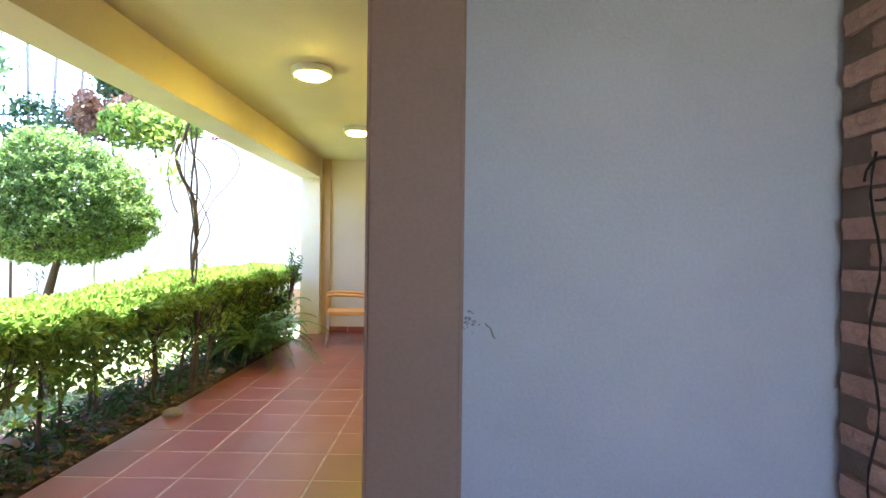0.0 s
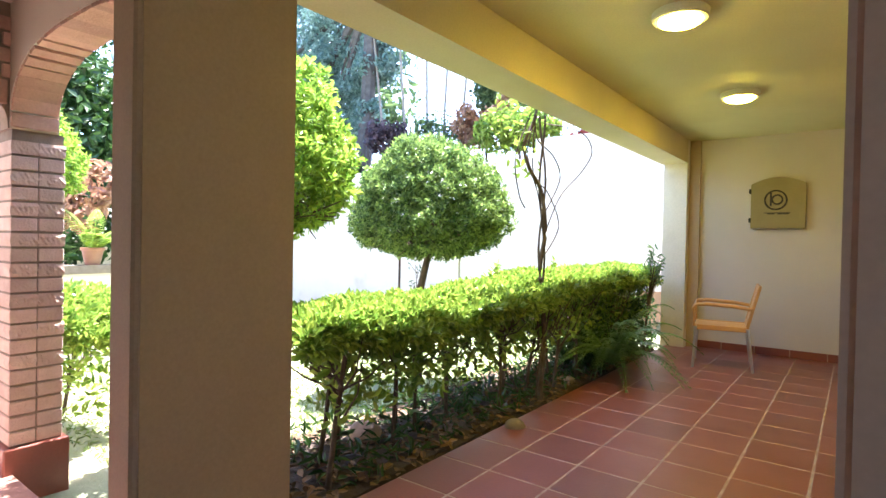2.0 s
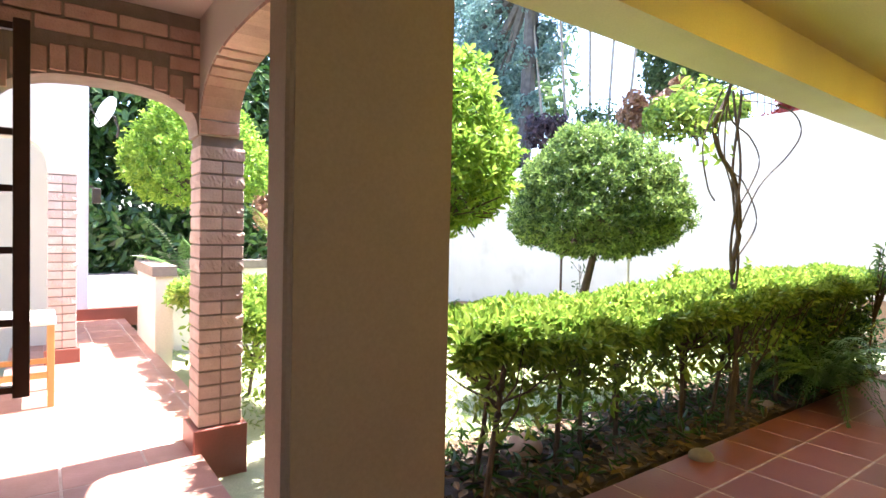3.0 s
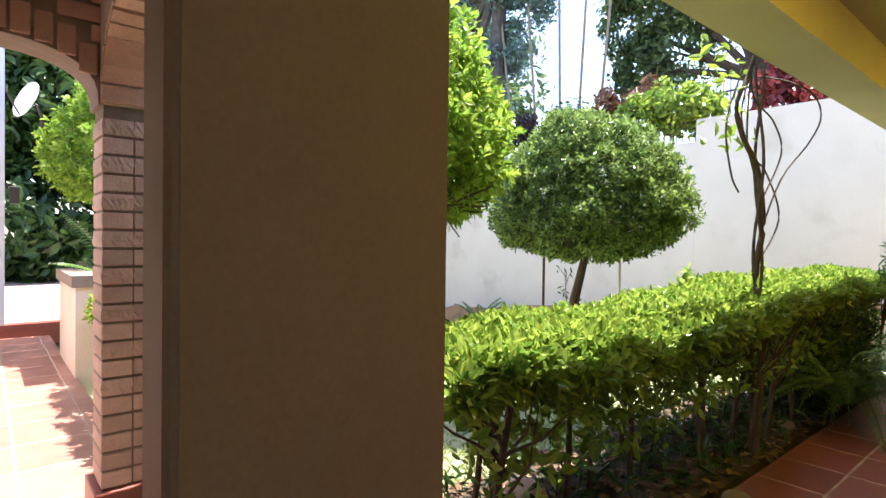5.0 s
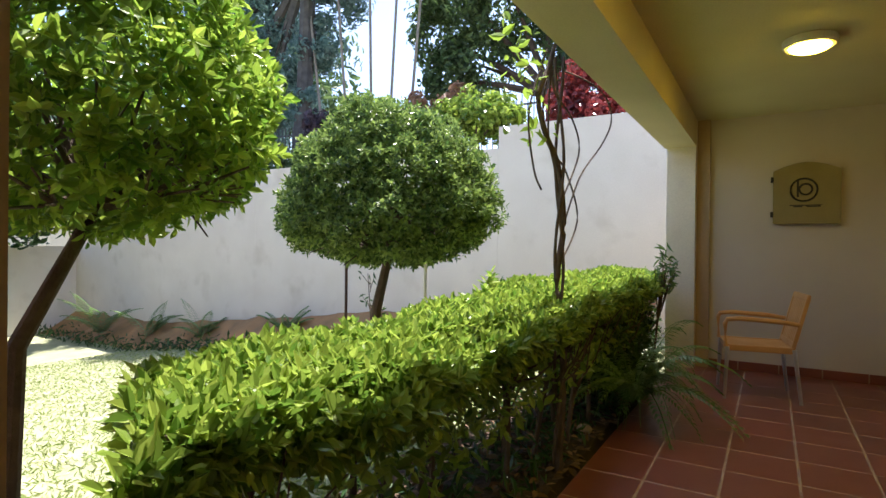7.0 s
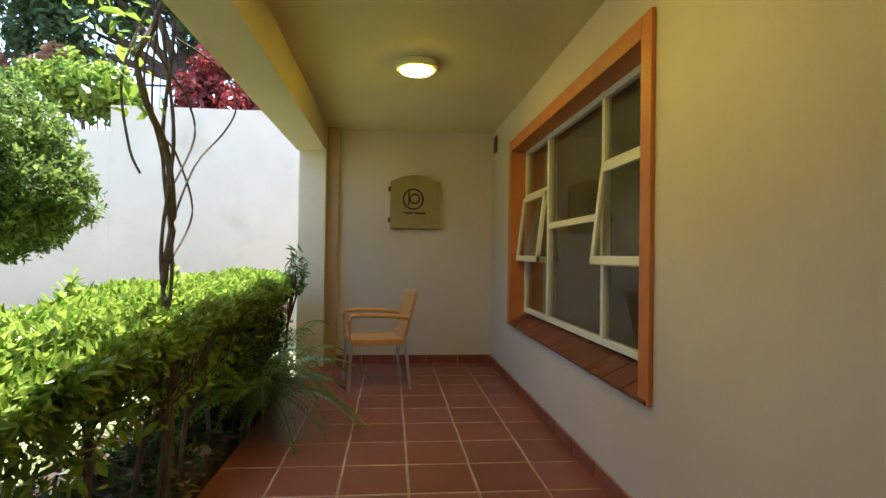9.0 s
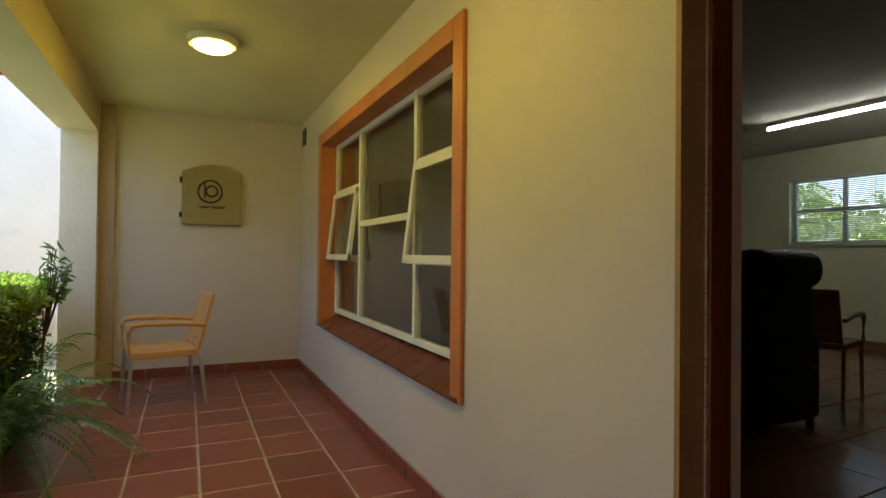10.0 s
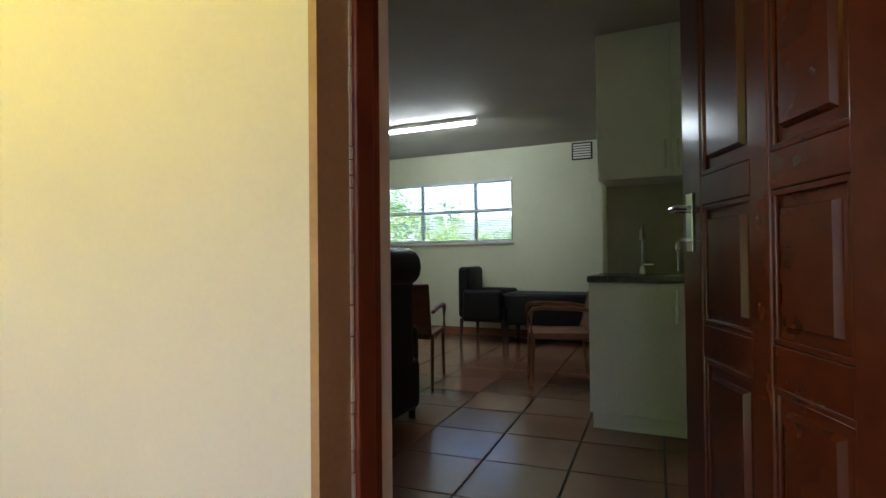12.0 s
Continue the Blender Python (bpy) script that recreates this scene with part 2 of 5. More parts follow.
def wall_grid(axis, at, thick, a_cuts, z_cuts, holes):
    """One closed mesh: a wall cut into cells, without the cells named in holes (column, row)."""
    bm = bmesh.new()
    vs = {}

    def v(i, j, k):
        if (i, j, k) not in vs:
            p = at + thick * k
            vs[i, j, k] = bm.verts.new((p, a_cuts[i], z_cuts[j]) if axis == "x" else (a_cuts[i], p, z_cuts[j]))
        return vs[i, j, k]

    na, nz = len(a_cuts) - 1, len(z_cuts) - 1
    solid = {(i, j) for i in range(na) for j in range(nz)} - set(holes)
    for i, j in solid:
        for k in (0, 1):
            bm.faces.new((v(i, j, k), v(i + 1, j, k), v(i + 1, j + 1, k), v(i, j + 1, k)))
        for di, dj, e in ((-1, 0, ((i, j), (i, j + 1))), (1, 0, ((i + 1, j), (i + 1, j + 1))), (0, -1, ((i, j), (i + 1, j))), (0, 1, ((i, j + 1), (i + 1, j + 1)))):
            if (i + di, j + dj) not in solid:
                (p, q), (r, t) = e
                bm.faces.new((v(p, q, 0), v(r, t, 0), v(r, t, 1), v(p, q, 1)))
    bmesh.ops.recalc_face_normals(bm, faces=bm.faces[:])
    return bm


WY0, WY1, WZ0, WZ1 = 4.175, 6.775, 0.55, 2.12          # window opening
DY0, DY1 = 2.10, 2.977                                 # door opening
bm = wall_grid("x", XW, T, [1.64, DY0, DY1, WY0, WY1, YB], [-0.3, 0.0, WZ0, WZ1, 2.2, 2.7], [(1, 1), (1, 2), (1, 3), (3, 2)])
structure("wall_veranda", bm, PAINT, "cream painted plaster wall of the veranda")
structure("wall_veranda_end", boxes((-1.93, XW + T, YB, YB + T, -0.3, 2.7)), PAINT, "cream painted plaster end wall")
structure("wall_outer_south", boxes((0.219, 6.7, 1.61, 1.61 + 0.14, -0.3, 2.7)), WHITE, "white painted plaster wall with scuffs")
bm = boxes((-0.028, 0.218, 1.22, 1.64, 0.0, 2.7))
bmesh.ops.bevel(bm, geom=[e for e in bm.edges if abs((e.verts[0].co - e.verts[1].co).z) > 1], offset=0.012, segments=3, affect="EDGES")
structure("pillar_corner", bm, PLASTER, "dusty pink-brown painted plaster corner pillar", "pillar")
bm = boxes((-1.82, -1.65, 1.32, 1.885, 0.0, CZ))
bmesh.ops.bevel(bm, geom=[e for e in bm.edges if abs((e.verts[0].co - e.verts[1].co).z) > 1], offset=0.02, segments=3, affect="EDGES")
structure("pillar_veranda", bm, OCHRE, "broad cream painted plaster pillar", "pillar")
structure("beam", boxes((-1.95, -1.655, 1.70, 7.62, 2.22, CZ + 0.1)), BEAMP, "yellow-cream painted beam along the veranda edge", "beam")
structure("pilaster_end", boxes((-1.93, -1.66, 7.62, YB, -0.3, CZ + 0.1)), GARDEN, "cream painted end pilaster", "pillar")
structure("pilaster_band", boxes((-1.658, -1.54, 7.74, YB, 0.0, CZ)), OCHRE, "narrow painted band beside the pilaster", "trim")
structure("ceiling", boxes((-1.655, XW, 1.70, YB, CZ, CZ + 0.12), (-1.82, 1.7, -1.1, 1.70, CZ, CZ + 0.12), (-3.65, -1.82, -1.1, 1.70, CZ, CZ + 0.12)), CEIL, "pale painted flat veranda ceiling", "ceiling")
structure("ceiling_porch", boxes((-3.40, -1.82, -1.1, 1.48, 2.36, CZ - 0.002)), PAINT, "lower cream ceiling beside the brick arch", "ceiling")
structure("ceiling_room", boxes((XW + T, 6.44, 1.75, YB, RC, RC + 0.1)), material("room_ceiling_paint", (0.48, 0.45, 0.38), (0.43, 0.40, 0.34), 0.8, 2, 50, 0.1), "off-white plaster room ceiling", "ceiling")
structure("roof", boxes((-1.96, 7.0, 1.72, 8.2, 2.63, 2.72), (-3.66, 7.0, -1.15, 1.72, 2.63, 2.72)), BRICKJ, "flat roof over the house", "roof")
structure("floor", boxes((-1.87, XW, 1.5, YB, -0.3, -0.0015), (-3.75, 1.6, -2.4, 1.5, -0.3, -0.0015), (-8.75, -3.75, 0.55, 1.72, -0.3, -0.0015)), GROUT, "pale grout bed of the tiled floor", "floor")
structure("floor_room", boxes((XW, 6.44, 1.75, YB, -0.3, RF - 0.01)), RGROUT, "dark grout bed of the room floor", "floor")
# room shell
structure("wall_room_east", wall_grid("x", 6.44, T, [1.75, 4.71, 6.75, YB], [-0.3, 1.37, 2.23, 2.7], [(1, 1)]), ROOMP, "pale painted room wall with a window")
structure("wall_room_north", boxes((XW + T, 6.66, YB, YB + T, -0.3, 2.7)), ROOMP, "pale painted room wall")
structure("wall_room_partition", boxes((3.5, 3.62, 1.75, 3.085, RF, RC)), ROOMP, "short painted kitchen partition")
structure("wall_room_lining", boxes((XW + T, XW + T + 0.012, 3.06, 4.25, RF, RC), (XW + T, XW + T + 0.012, 6.9, YB, RF, RC), (XW + T, XW + T + 0.012, 4.25, 6.9, RF, 0.6), (XW + T, XW + T + 0.012, 4.25, 6.9, 2.2, RC), (XW + T, 3.5, 1.75, 1.762, RF, RC)), ROOMP, "pale painted inner face of the room walls")
# porch shell
# out of view; the gap is added to let daylight onto the white wall
structure("wall_porch_south", boxes((-3.65, 0.55, -1.25, -1.1, -0.3, CZ), (1.3, 1.62, -1.25, -1.1, -0.3, CZ), (0.55, 1.3, -1.25, -1.1, 2.05, CZ)), PAINT, "unseen cream porch wall, added with a doorway that lets daylight in")
structure("wall_porch_west", boxes((-3.65, -3.4, -1.1, 0.37, -0.3, CZ)), PAINT, "plain cream porch wall")
# garden
GX = np.concatenate([np.linspace(-60, -16, 12), np.linspace(-15, -1.6, 46), np.linspace(0, 60, 14)])
GY = np.concatenate([np.linspace(-60, -2, 16), np.linspace(-1, 11, 50), np.linspace(14, 70, 14)])


def ground_z(x, y):
    d = max(0.0, -x - 2.3)
    z = -0.06 - 0.11 * min(d, 12)
    if y < 1.9:
        z = max(z, -0.16)
    elif y < 3.4:
        k = (y - 1.9) / 1.5
        z = z * k + max(z, -0.16) * (1 - k)
    if x > -1.9:
        z = -0.32
    return z + 0.02 * noise.noise((x * 1.3, y * 1.3, 0))


bm = bmesh.new()
grid = [[bm.verts.new((x, y, ground_z(x, y))) for y in GY] for x in GX]
for i in range(len(GX) - 1):
    for j in range(len(GY) - 1):
        bm.faces.new((grid[i][j], grid[i + 1][j], grid[i + 1][j + 1], grid[i][j + 1]))
structure("ground", bm, GRASS, "sparse sunlit lawn and bare soil", "ground")
structure("garden_wall", boxes((-4.95, 1.0, 10.0, 10.2, -1.6, 3.22), (-10.95, -4.952, 10.0, 10.2, -1.9, 2.86), (-17, -10.952, 10.0, 10.2, -2.2, 2.46), (-30, -17.002, 10.0, 10.2, -2.6, 2.1)), GARDEN, "tall stepped cream garden wall with water stains", "wall")


# ---- bricks ----
def brick_mesh(name, l, d, h, rough, mat, seed):
    """One brick with soft or rock-faced sides."""
    r = random.Random(seed)
    bm = bmesh.new()
    box(bm, -l / 2, l / 2, -d / 2, d / 2, -h / 2, h / 2)
    if rough:
        long = [e for e in bm.edges if abs(e.verts[0].co.z - e.verts[1].co.z) < 1e-5]
        bmesh.ops.subdivide_edges(bm, edges=long, cuts=9, use_grid_fill=True)
        bmesh.ops.subdivide_edges(bm, edges=[e for e in bm.edges if abs(e.verts[0].co.z - e.verts[1].co.z) > 1e-5], cuts=3, use_grid_fill=True)
        for v in bm.verts:
            if abs(v.co.z) < h * 0.4:
                k = 0.002 + 0.009 * noise.noise((v.co.x * 120 + seed, v.co.y * 120, v.co.z * 120))
                v.co.x += k * (1 if v.co.x > l * 0.49 else -1 if v.co.x < -l * 0.49 else 0)
                v.co.y += k * (1 if v.co.y > d * 0.49 else -1 if v.co.y < -d * 0.49 else 0)
    else:
        bmesh.ops.bevel(bm, geom=bm.edges[:], offset=0.004, segments=1, affect="EDGES")
    me = bpy.data.meshes.new(name)
    bm.to_mesh(me)
    bm.free()
    me.materials.append(mat)
    return me


def put(name, me, parent, x, y, z, rz=0.0):
    ob = new(name, me)
    ob.parent = parent
    ob.matrix_basis = pose(x, y, z, 0, 0, rz)
    return ob


def brick_column(name, x0, x1, y0, y1, top, label):
    col = thing(name, label, "column")
    part("plinth", boxes((x0 - 0.025, x1 + 0.025, y0 - 0.025, y1 + 0.025, -0.3, 0.13), bevel=0.008), TILE, col, "red tiled plinth")
    part("mortar_core", boxes((x0 + 0.008, x1 - 0.008, y0 + 0.008, y1 - 0.008, 0.1, top)), MORTAR, col)
    h, z, k = 0.078, 0.13 + 0.04, 0
    wx, wy = x1 - x0, y1 - y0
    plain = [brick_mesh("brick", wx, wy / 2 - 0.006, 0.066, False, PALEB, 1), brick_mesh("brick", wx / 2 - 0.006, wy, 0.066, False, PALEB, 2)]
    rock = [brick_mesh("brick", wx, wy / 2 - 0.006, 0.066, True, PALEB, 3 + i) for i in range(3)]
    cx, cy = (x0 + x1) / 2, (y0 + y1) / 2
    while z + h / 2 < top:
        if k % 2 and z > 0.5:
            for s in (-1, 1):
                put("brick", rock[(k + s) % 3], col, cx, cy + s * wy / 4, z)
        else:
            for s in (-1, 1):
                put("brick", plain[0], col, cx, cy + s * wy / 4, z)
        z += h
        k += 1
    return col


brick_column("brick_column", -3.63, -3.40, 1.485, 1.725, 1.74, "square brick column of smooth and rock-faced courses")
brick_column("brick_column", -3.63, -3.40, 0.38, 0.60, 1.74, "square brick column of smooth and rock-faced courses")
brick_column("brick_column", -6.42, -6.18, 0.84, 1.06, 1.70, "sunlit pale brick column beside the walkway")


def arch_wall(name, axis, at, thick, a0, a1, spring, rise, top, mat, label, left=0.0, right=0.0):
    """A wall over a flattened arch between a0 and a1."""
    n = 20
    c, r = (a0 + a1) / 2, (a1 - a0) / 2
    low = [(a0 - left, spring)] if left else []
    for i in range(n + 1):
        u = math.pi - math.pi * i / n
        low.append((c + r * math.copysign(abs(math.cos(u)) ** 0.75, math.cos(u)), spring + rise * math.sin(u) ** 0.75))
    if right:
        low.append((a1 + right, spring))
    bm = bmesh.new()
    fs = []
    for off in (at, at + thick):
        row = []
        for p, z in low:
            q = [(off, p, z), (off, p, top)] if axis == "x" else [(p, off, z), (p, off, top)]
            row.append([bm.verts.new(v) for v in q])
        fs.append(row)
    for i in range(len(low) - 1):
        for row in fs:
            bm.faces.new((row[i][0], row[i + 1][0], row[i + 1][1], row[i][1]))
        bm.faces.new((fs[0][i][0], fs[1][i][0], fs[1][i + 1][0], fs[0][i + 1][0]))
        bm.faces.new((fs[0][i][1], fs[1][i][1], fs[1][i + 1][1], fs[0][i + 1][1]))
    for i in (0, -1):
        bm.faces.new((fs[0][i][0], fs[1][i][0], fs[1][i][1], fs[0][i][1]))
    bmesh.ops.recalc_face_normals(bm, faces=bm.faces[:])
    ob = structure(name, bm, mat, label, "arch")
    return ob, low


arch_w, low = arch_wall("arch_brick", "x", -3.63, 0.226, 0.60, 1.475, 1.74, 0.22, CZ, MORTAR, "brick arch over the walkway", 0.22, 0.22)
# courses over the arch, one brick after another, on the porch side
me_s = brick_mesh("brick", 0.02, 0.215, 0.064, False, BRICK, 11)
me_h = brick_mesh("brick", 0.02, 0.062, 0.12, False, BRICK, 12)


def arch_z(p):
    u = (p - 1.0375) / 0.4375
    return 1.74 + 0.22 * math.sqrt(max(0.0, 1 - min(1, abs(u)) ** 2.67)) if abs(u) < 1 else 1.74


for i in range(12):
    p = 0.635 + i * 0.073
    put("brick", me_h, arch_w, -3.399, p, arch_z(p) + 0.075)
for row in range(7):
    z = 2.10 + row * 0.078 - 0.078
    for i in range(7):
        p = 0.42 + i * 0.227 + (0.113 if row % 2 else 0)
        if p > 1.62 or z - 0.05 < arch_z(p) + 0.13 or z > 2.33:
            continue
        put("brick", me_s, arch_w, -3.399, p, z)
arch_s, low_s = arch_wall("arch_side", "y", 1.48, 0.21, -3.40, -1.82, 1.74, 0.38, CZ, PAINT, "plastered arch between column and pillar")
me_r = [brick_mesh("brick", 0.066, 0.2, 0.03, True, BRICK, 70 + i) for i in range(3)]
for (p0, q0), (p1, q1) in zip(low_s, low_s[1:]):
    d = math.hypot(p1 - p0, q1 - q0)
    n = max(1, round(d / 0.075))
    for k in range(n):
        u = (k + 0.5) / n
        ob = new("brick", me_r[(k + len(arch_s.children)) % 3])
        ob.parent = arch_s
        ob.matrix_basis = pose(p0 + (p1 - p0) * u, 1.585, q0 + (q1 - q0) * u, 0, -math.degrees(math.atan2(q1 - q0, p1 - p0)), 0)
# brick wall at the porch's inner side
bw = structure("wall_brick", boxes((1.41, 1.62, -1.1, 1.6, -0.3, CZ)), MORTAR, "rough brown face brick wall with a dangling cable")
me_b = [brick_mesh("brick", 0.03, 0.215, 0.064, True, BRICK, 20 + i) for i in range(4)]
for row in range(32):
    for i in range(4):
        y = 1.46 - i * 0.227 - (0.113 if row % 2 else 0)
        put("brick", me_b[(row + i) % 4], bw, 1.405, y, 0.04 + row * 0.078)
cable = thing("cable", "thin dark cable looped on the brick wall", "cable")
part("cord", add_tube(bmesh.new(), [(1.375, 1.42 + 0.02 * math.sin(i * 0.9), 1.5 - i * 0.06) for i in range(22)] , [0.004] * 22, 6), INK, cable)
part("loop", add_tube(bmesh.new(), [(1.372, 1.40 + 0.06 * math.cos(i * 0.5), 1.42 + 0.06 * math.sin(i * 0.5)) for i in range(11)], [0.004] * 11, 6), INK, cable)

# ---- walkway and the far house ----
structure("far_path", boxes((-16, -8.95, 0.3, 2.6, -0.1, 0.148)), GROUT, "pale paved path beyond the step", "path")
structure("walkway_step", boxes((-8.95, -8.75, 0.55, 2.0, -0.1, 0.15)), TILE, "red tiled step up to the far path", "step")
bm = boxes((-8.7, -6.42, 0.9, 1.05, -0.2, 2.9), (-3.9, -3.64, 0.12, 0.34, -0.2, 2.6))
box(bm, -6.18, -3.9, 0.1, 0.3, -0.2, 2.9)
box(bm, -7.4, -7.2, 0.1, 0.9, -0.2, 2.9)
structure("wall_house", bm, PAINT, "sunlit cream wall of the house along the walkway")
arch_wall("arch_house", "x", -6.42, 0.24, 0.3, 0.84, 1.70, 0.3, 2.9, PAINT, "plastered arch of the house", 0, 0.22)
structure("wall_house_far", boxes((-11.5, -8.77, 0.9, 1.3, -0.2, 3.4)), WHITE, "white sunlit wall of the house")
meter = thing("wall_lamp", "small dark outdoor wall lantern", "lamp", pose(-8.8, 1.36, 1.75))
part("bracket", boxes((-0.02, 0.02, -0.06, 0.0, 0.0, 0.03)), INK, meter)
part("lantern", boxes((-0.05, 0.05, -0.02, 0.08, -0.2, 0.0), bevel=0.01), INK, meter)
dish = thing("satellite_dish", "white satellite dish on a dark bracket on the house wall", "satellite dish", pose(-9.0, 1.53, 2.80, 70, 0, 28))
bm = bmesh.new()
rings = [[bm.verts.new((rr * math.cos(2 * math.pi * k / 28), 1.25 * rr * math.sin(2 * math.pi * k / 28), 1.1 * rr * rr - d)) for k in range(28)] for d in (0.0, 0.012) for rr in (0.02, 0.08, 0.14, 0.19)]
for q in (0, 4):
    bm.faces.new(rings[q])
    for i in range(q, q + 3):
        for k in range(28):
            bm.faces.new((rings[i][k], rings[i][(k + 1) % 28], rings[i + 1][(k + 1) % 28], rings[i + 1][k]))
for k in range(28):
    bm.faces.new((rings[3][k], rings[3][(k + 1) % 28], rings[7][(k + 1) % 28], rings[7][k]))
bmesh.ops.recalc_face_normals(bm, faces=bm.faces[:])
part("reflector", bm, ALU, dish)
part("feed_arm", rod(bmesh.new(), (0, -0.22, 0.02), (0, -0.03, 0.26), 0.009), INK, dish)
part("receiver", rod(bmesh.new(), (0, -0.05, 0.24), (0, 0.0, 0.30), 0.025), INK, dish)
part("bracket", add_tube(bmesh.new(), [(0, 0, -0.01), (0, 0, -0.10), (-0.05, -0.1, -0.24), (-0.12, -0.2, -0.30)], [0.018] * 4, 7), INK, dish)
structure("planter_wall", boxes((-7.4, -6.2, 1.70, 1.86, -0.3, 0.76), (-7.4, -7.24, 1.86, 3.7, -0.3, 0.76)), GARDEN, "low cream planter wall", "wall")
structure("planter_coping", boxes((-7.43, -6.17, 1.67, 1.89, 0.76, 0.86), (-7.43, -7.21, 1.89, 3.7, 0.76, 0.86)), MORTAR, "grey stone coping on the planter wall", "trim")
structure("far_wall", boxes((-19, -18.8, -6, 10.0, -1.5, 1.1)), GARDEN, "low pale wall at the end of the garden")

table = thing("side_table", "small honey wooden table with a white top", "table", pose(-4.95, 0.72, 0))
part("tabletop", boxes((-0.35, 0.2, -0.3, 0.16, 0.56, 0.60), bevel=0.01), ALU, table, "white tabletop")
for x in (-0.32, 0.17):
    for y in (-0.27, 0.13):
        part("leg", boxes((x - 0.02, x + 0.02, y - 0.02, y + 0.02, 0, 0.56), bevel=0.004), HONEY, table)
    part("rail", boxes((x - 0.012, x + 0.012, -0.25, 0.11, 0.2, 0.24)), HONEY, table)
for y in (-0.27, 0.13):
    part("apron", boxes((-0.30, 0.15, y - 0.012, y + 0.012, 0.48, 0.56)), HONEY, table)

sash = thing("open_window_sash", "dark brown wooden casement sash standing open", "window", pose(-2.7, 0.755, 0))
for y in (-0.02, -0.42):
    part("stile", boxes((-0.02, 0.02, y - 0.025, y + 0.025, 0.61, 1.96), bevel=0.004), DARKW, sash)
for z in (0.64, 0.88, 1.14, 1.36, 1.56, 1.93):
    part("glazing_bar", boxes((-0.015, 0.015, -0.40, -0.04, z - 0.012, z + 0.012)), DARKW, sash)
part("pane", boxes((-0.003, 0.003, -0.40, -0.04, 0.64, 1.93)), GLASS, sash)
structure("wall_sash_side", boxes((-2.85, -2.6, -1.1, 0.32, 0, 2.358)), PAINT, "cream wall beside the open window")

# ---- floor tiles ----
PX, PY, TX0, TY0 = 0.345, 0.37, -0.178, 4.94
tile_cache = {}


def tile_mesh(w, d, mat, h=0.014):
    key = (round(w, 3), round(d, 3), mat.name)
    if key not in tile_cache:
        bm = boxes((-w / 2, w / 2, -d / 2, d / 2, -h, 0))
        top = [e for e in bm.edges if all(v.co.z > -0.001 for v in e.verts)]
        bmesh.ops.bevel(bm, geom=top, offset=0.002, segments=1, affect="EDGES")
        me = bpy.data.meshes.new("tile")
        bm.to_mesh(me)
        bm.free()
        me.materials.append(mat)
        tile_cache[key] = me
    return tile_cache[key]


def lay(parent, x0, x1, y0, y1, ox, oy, px, py, gap, z, mat, name="tile", tilt=0.0012):
    k0, k1 = math.floor((x0 - ox) / px), math.ceil((x1 - ox) / px)
    j0, j1 = math.floor((y0 - oy) / py), math.ceil((y1 - oy) / py)
    r = random.Random(4)
    for k in range(k0, k1):
        for j in range(j0, j1):
            a0, a1 = max(x0, ox + k * px + gap / 2), min(x1, ox + (k + 1) * px - gap / 2)
            b0, b1 = max(y0, oy + j * py + gap / 2), min(y1, oy + (j + 1) * py - gap / 2)
            if a1 - a0 < 0.03 or b1 - b0 < 0.03:
                continue
            ob = put(name, tile_mesh(a1 - a0, b1 - b0, mat), parent, (a0 + a1) / 2, (b0 + b1) / 2, z + r.uniform(-0.0004, 0.0004))
            ob.rotation_euler = (r.uniform(-tilt, tilt), r.uniform(-tilt, tilt), r.uniform(-0.002, 0.002))


floor_ob, rfloor = bpy.data.objects["floor"], bpy.data.objects["floor_room"]
lay(floor_ob, -1.87, XW, 1.5, YB, TX0, TY0, PX, PY, 0.012, 0.0, TILE)
lay(floor_ob, TX0 - 5 * PX + 0.006, 1.4, -0.6, 1.5, TX0, TY0, PX, PY, 0.012, 0.0, TILE)
WTILE = material("weathered_terracotta", (0.40, 0.20, 0.15), (0.32, 0.15, 0.11), 0.4, 5, 70, 0.15, per="object", vary=0.15)
lay(floor_ob, -3.75, TX0 - 5 * PX - 0.006, -0.6, 1.5, TX0, TY0, PX, PY, 0.012, 0.0, WTILE)
lay(floor_ob, -8.75, -3.75, 0.55, 1.72, TX0, TY0, PX * 1.3, PY, 0.014, 0.0, WTILE)
turn = radians(4)
for i in range(-7, 9):
    for j in range(-5, 10):
        u, v = (i + 0.5) * 0.455, (j + 0.5) * 0.445
        x, y = 3.05 + u * math.cos(turn) - v * math.sin(turn), 3.56 + u * math.sin(turn) + v * math.cos(turn)
        if XW + T + 0.22 < x < 6.4 and 1.9 < y < 7.7:
            put("tile", tile_mesh(0.446, 0.436, RTILE), rfloor, x, y, RF, 4)

# skirting
sk = structure("baseboard", boxes((XW - 0.006, XW, DY1 + 0.02, YB, 0.0, 0.088), (-1.54, XW - 0.006, YB - 0.006, YB, 0.0, 0.088)), GROUT, "grout line behind the red tile skirting", "baseboard")
for i in range(14):
    y1 = YB - i * 0.345
    y0 = max(DY1 + 0.02, y1 - 0.335)
    if y1 - y0 > 0.05:
        ob = new("tile", tile_mesh(0.086, y1 - y0, TILE))
        ob.parent, ob.matrix_basis = sk, pose(XW - 0.015, (y0 + y1) / 2, 0.044, 0, -90, 0)
for i in range(5):
    x1 = XW - 0.02 - i * 0.345
    x0 = max(-1.54, x1 - 0.335)
    if x1 - x0 > 0.05:
        ob = new("tile", tile_mesh(x1 - x0, 0.086, TILE))
        ob.parent, ob.matrix_basis = sk, pose((x0 + x1) / 2, YB - 0.015, 0.044, 90, 0, 0)
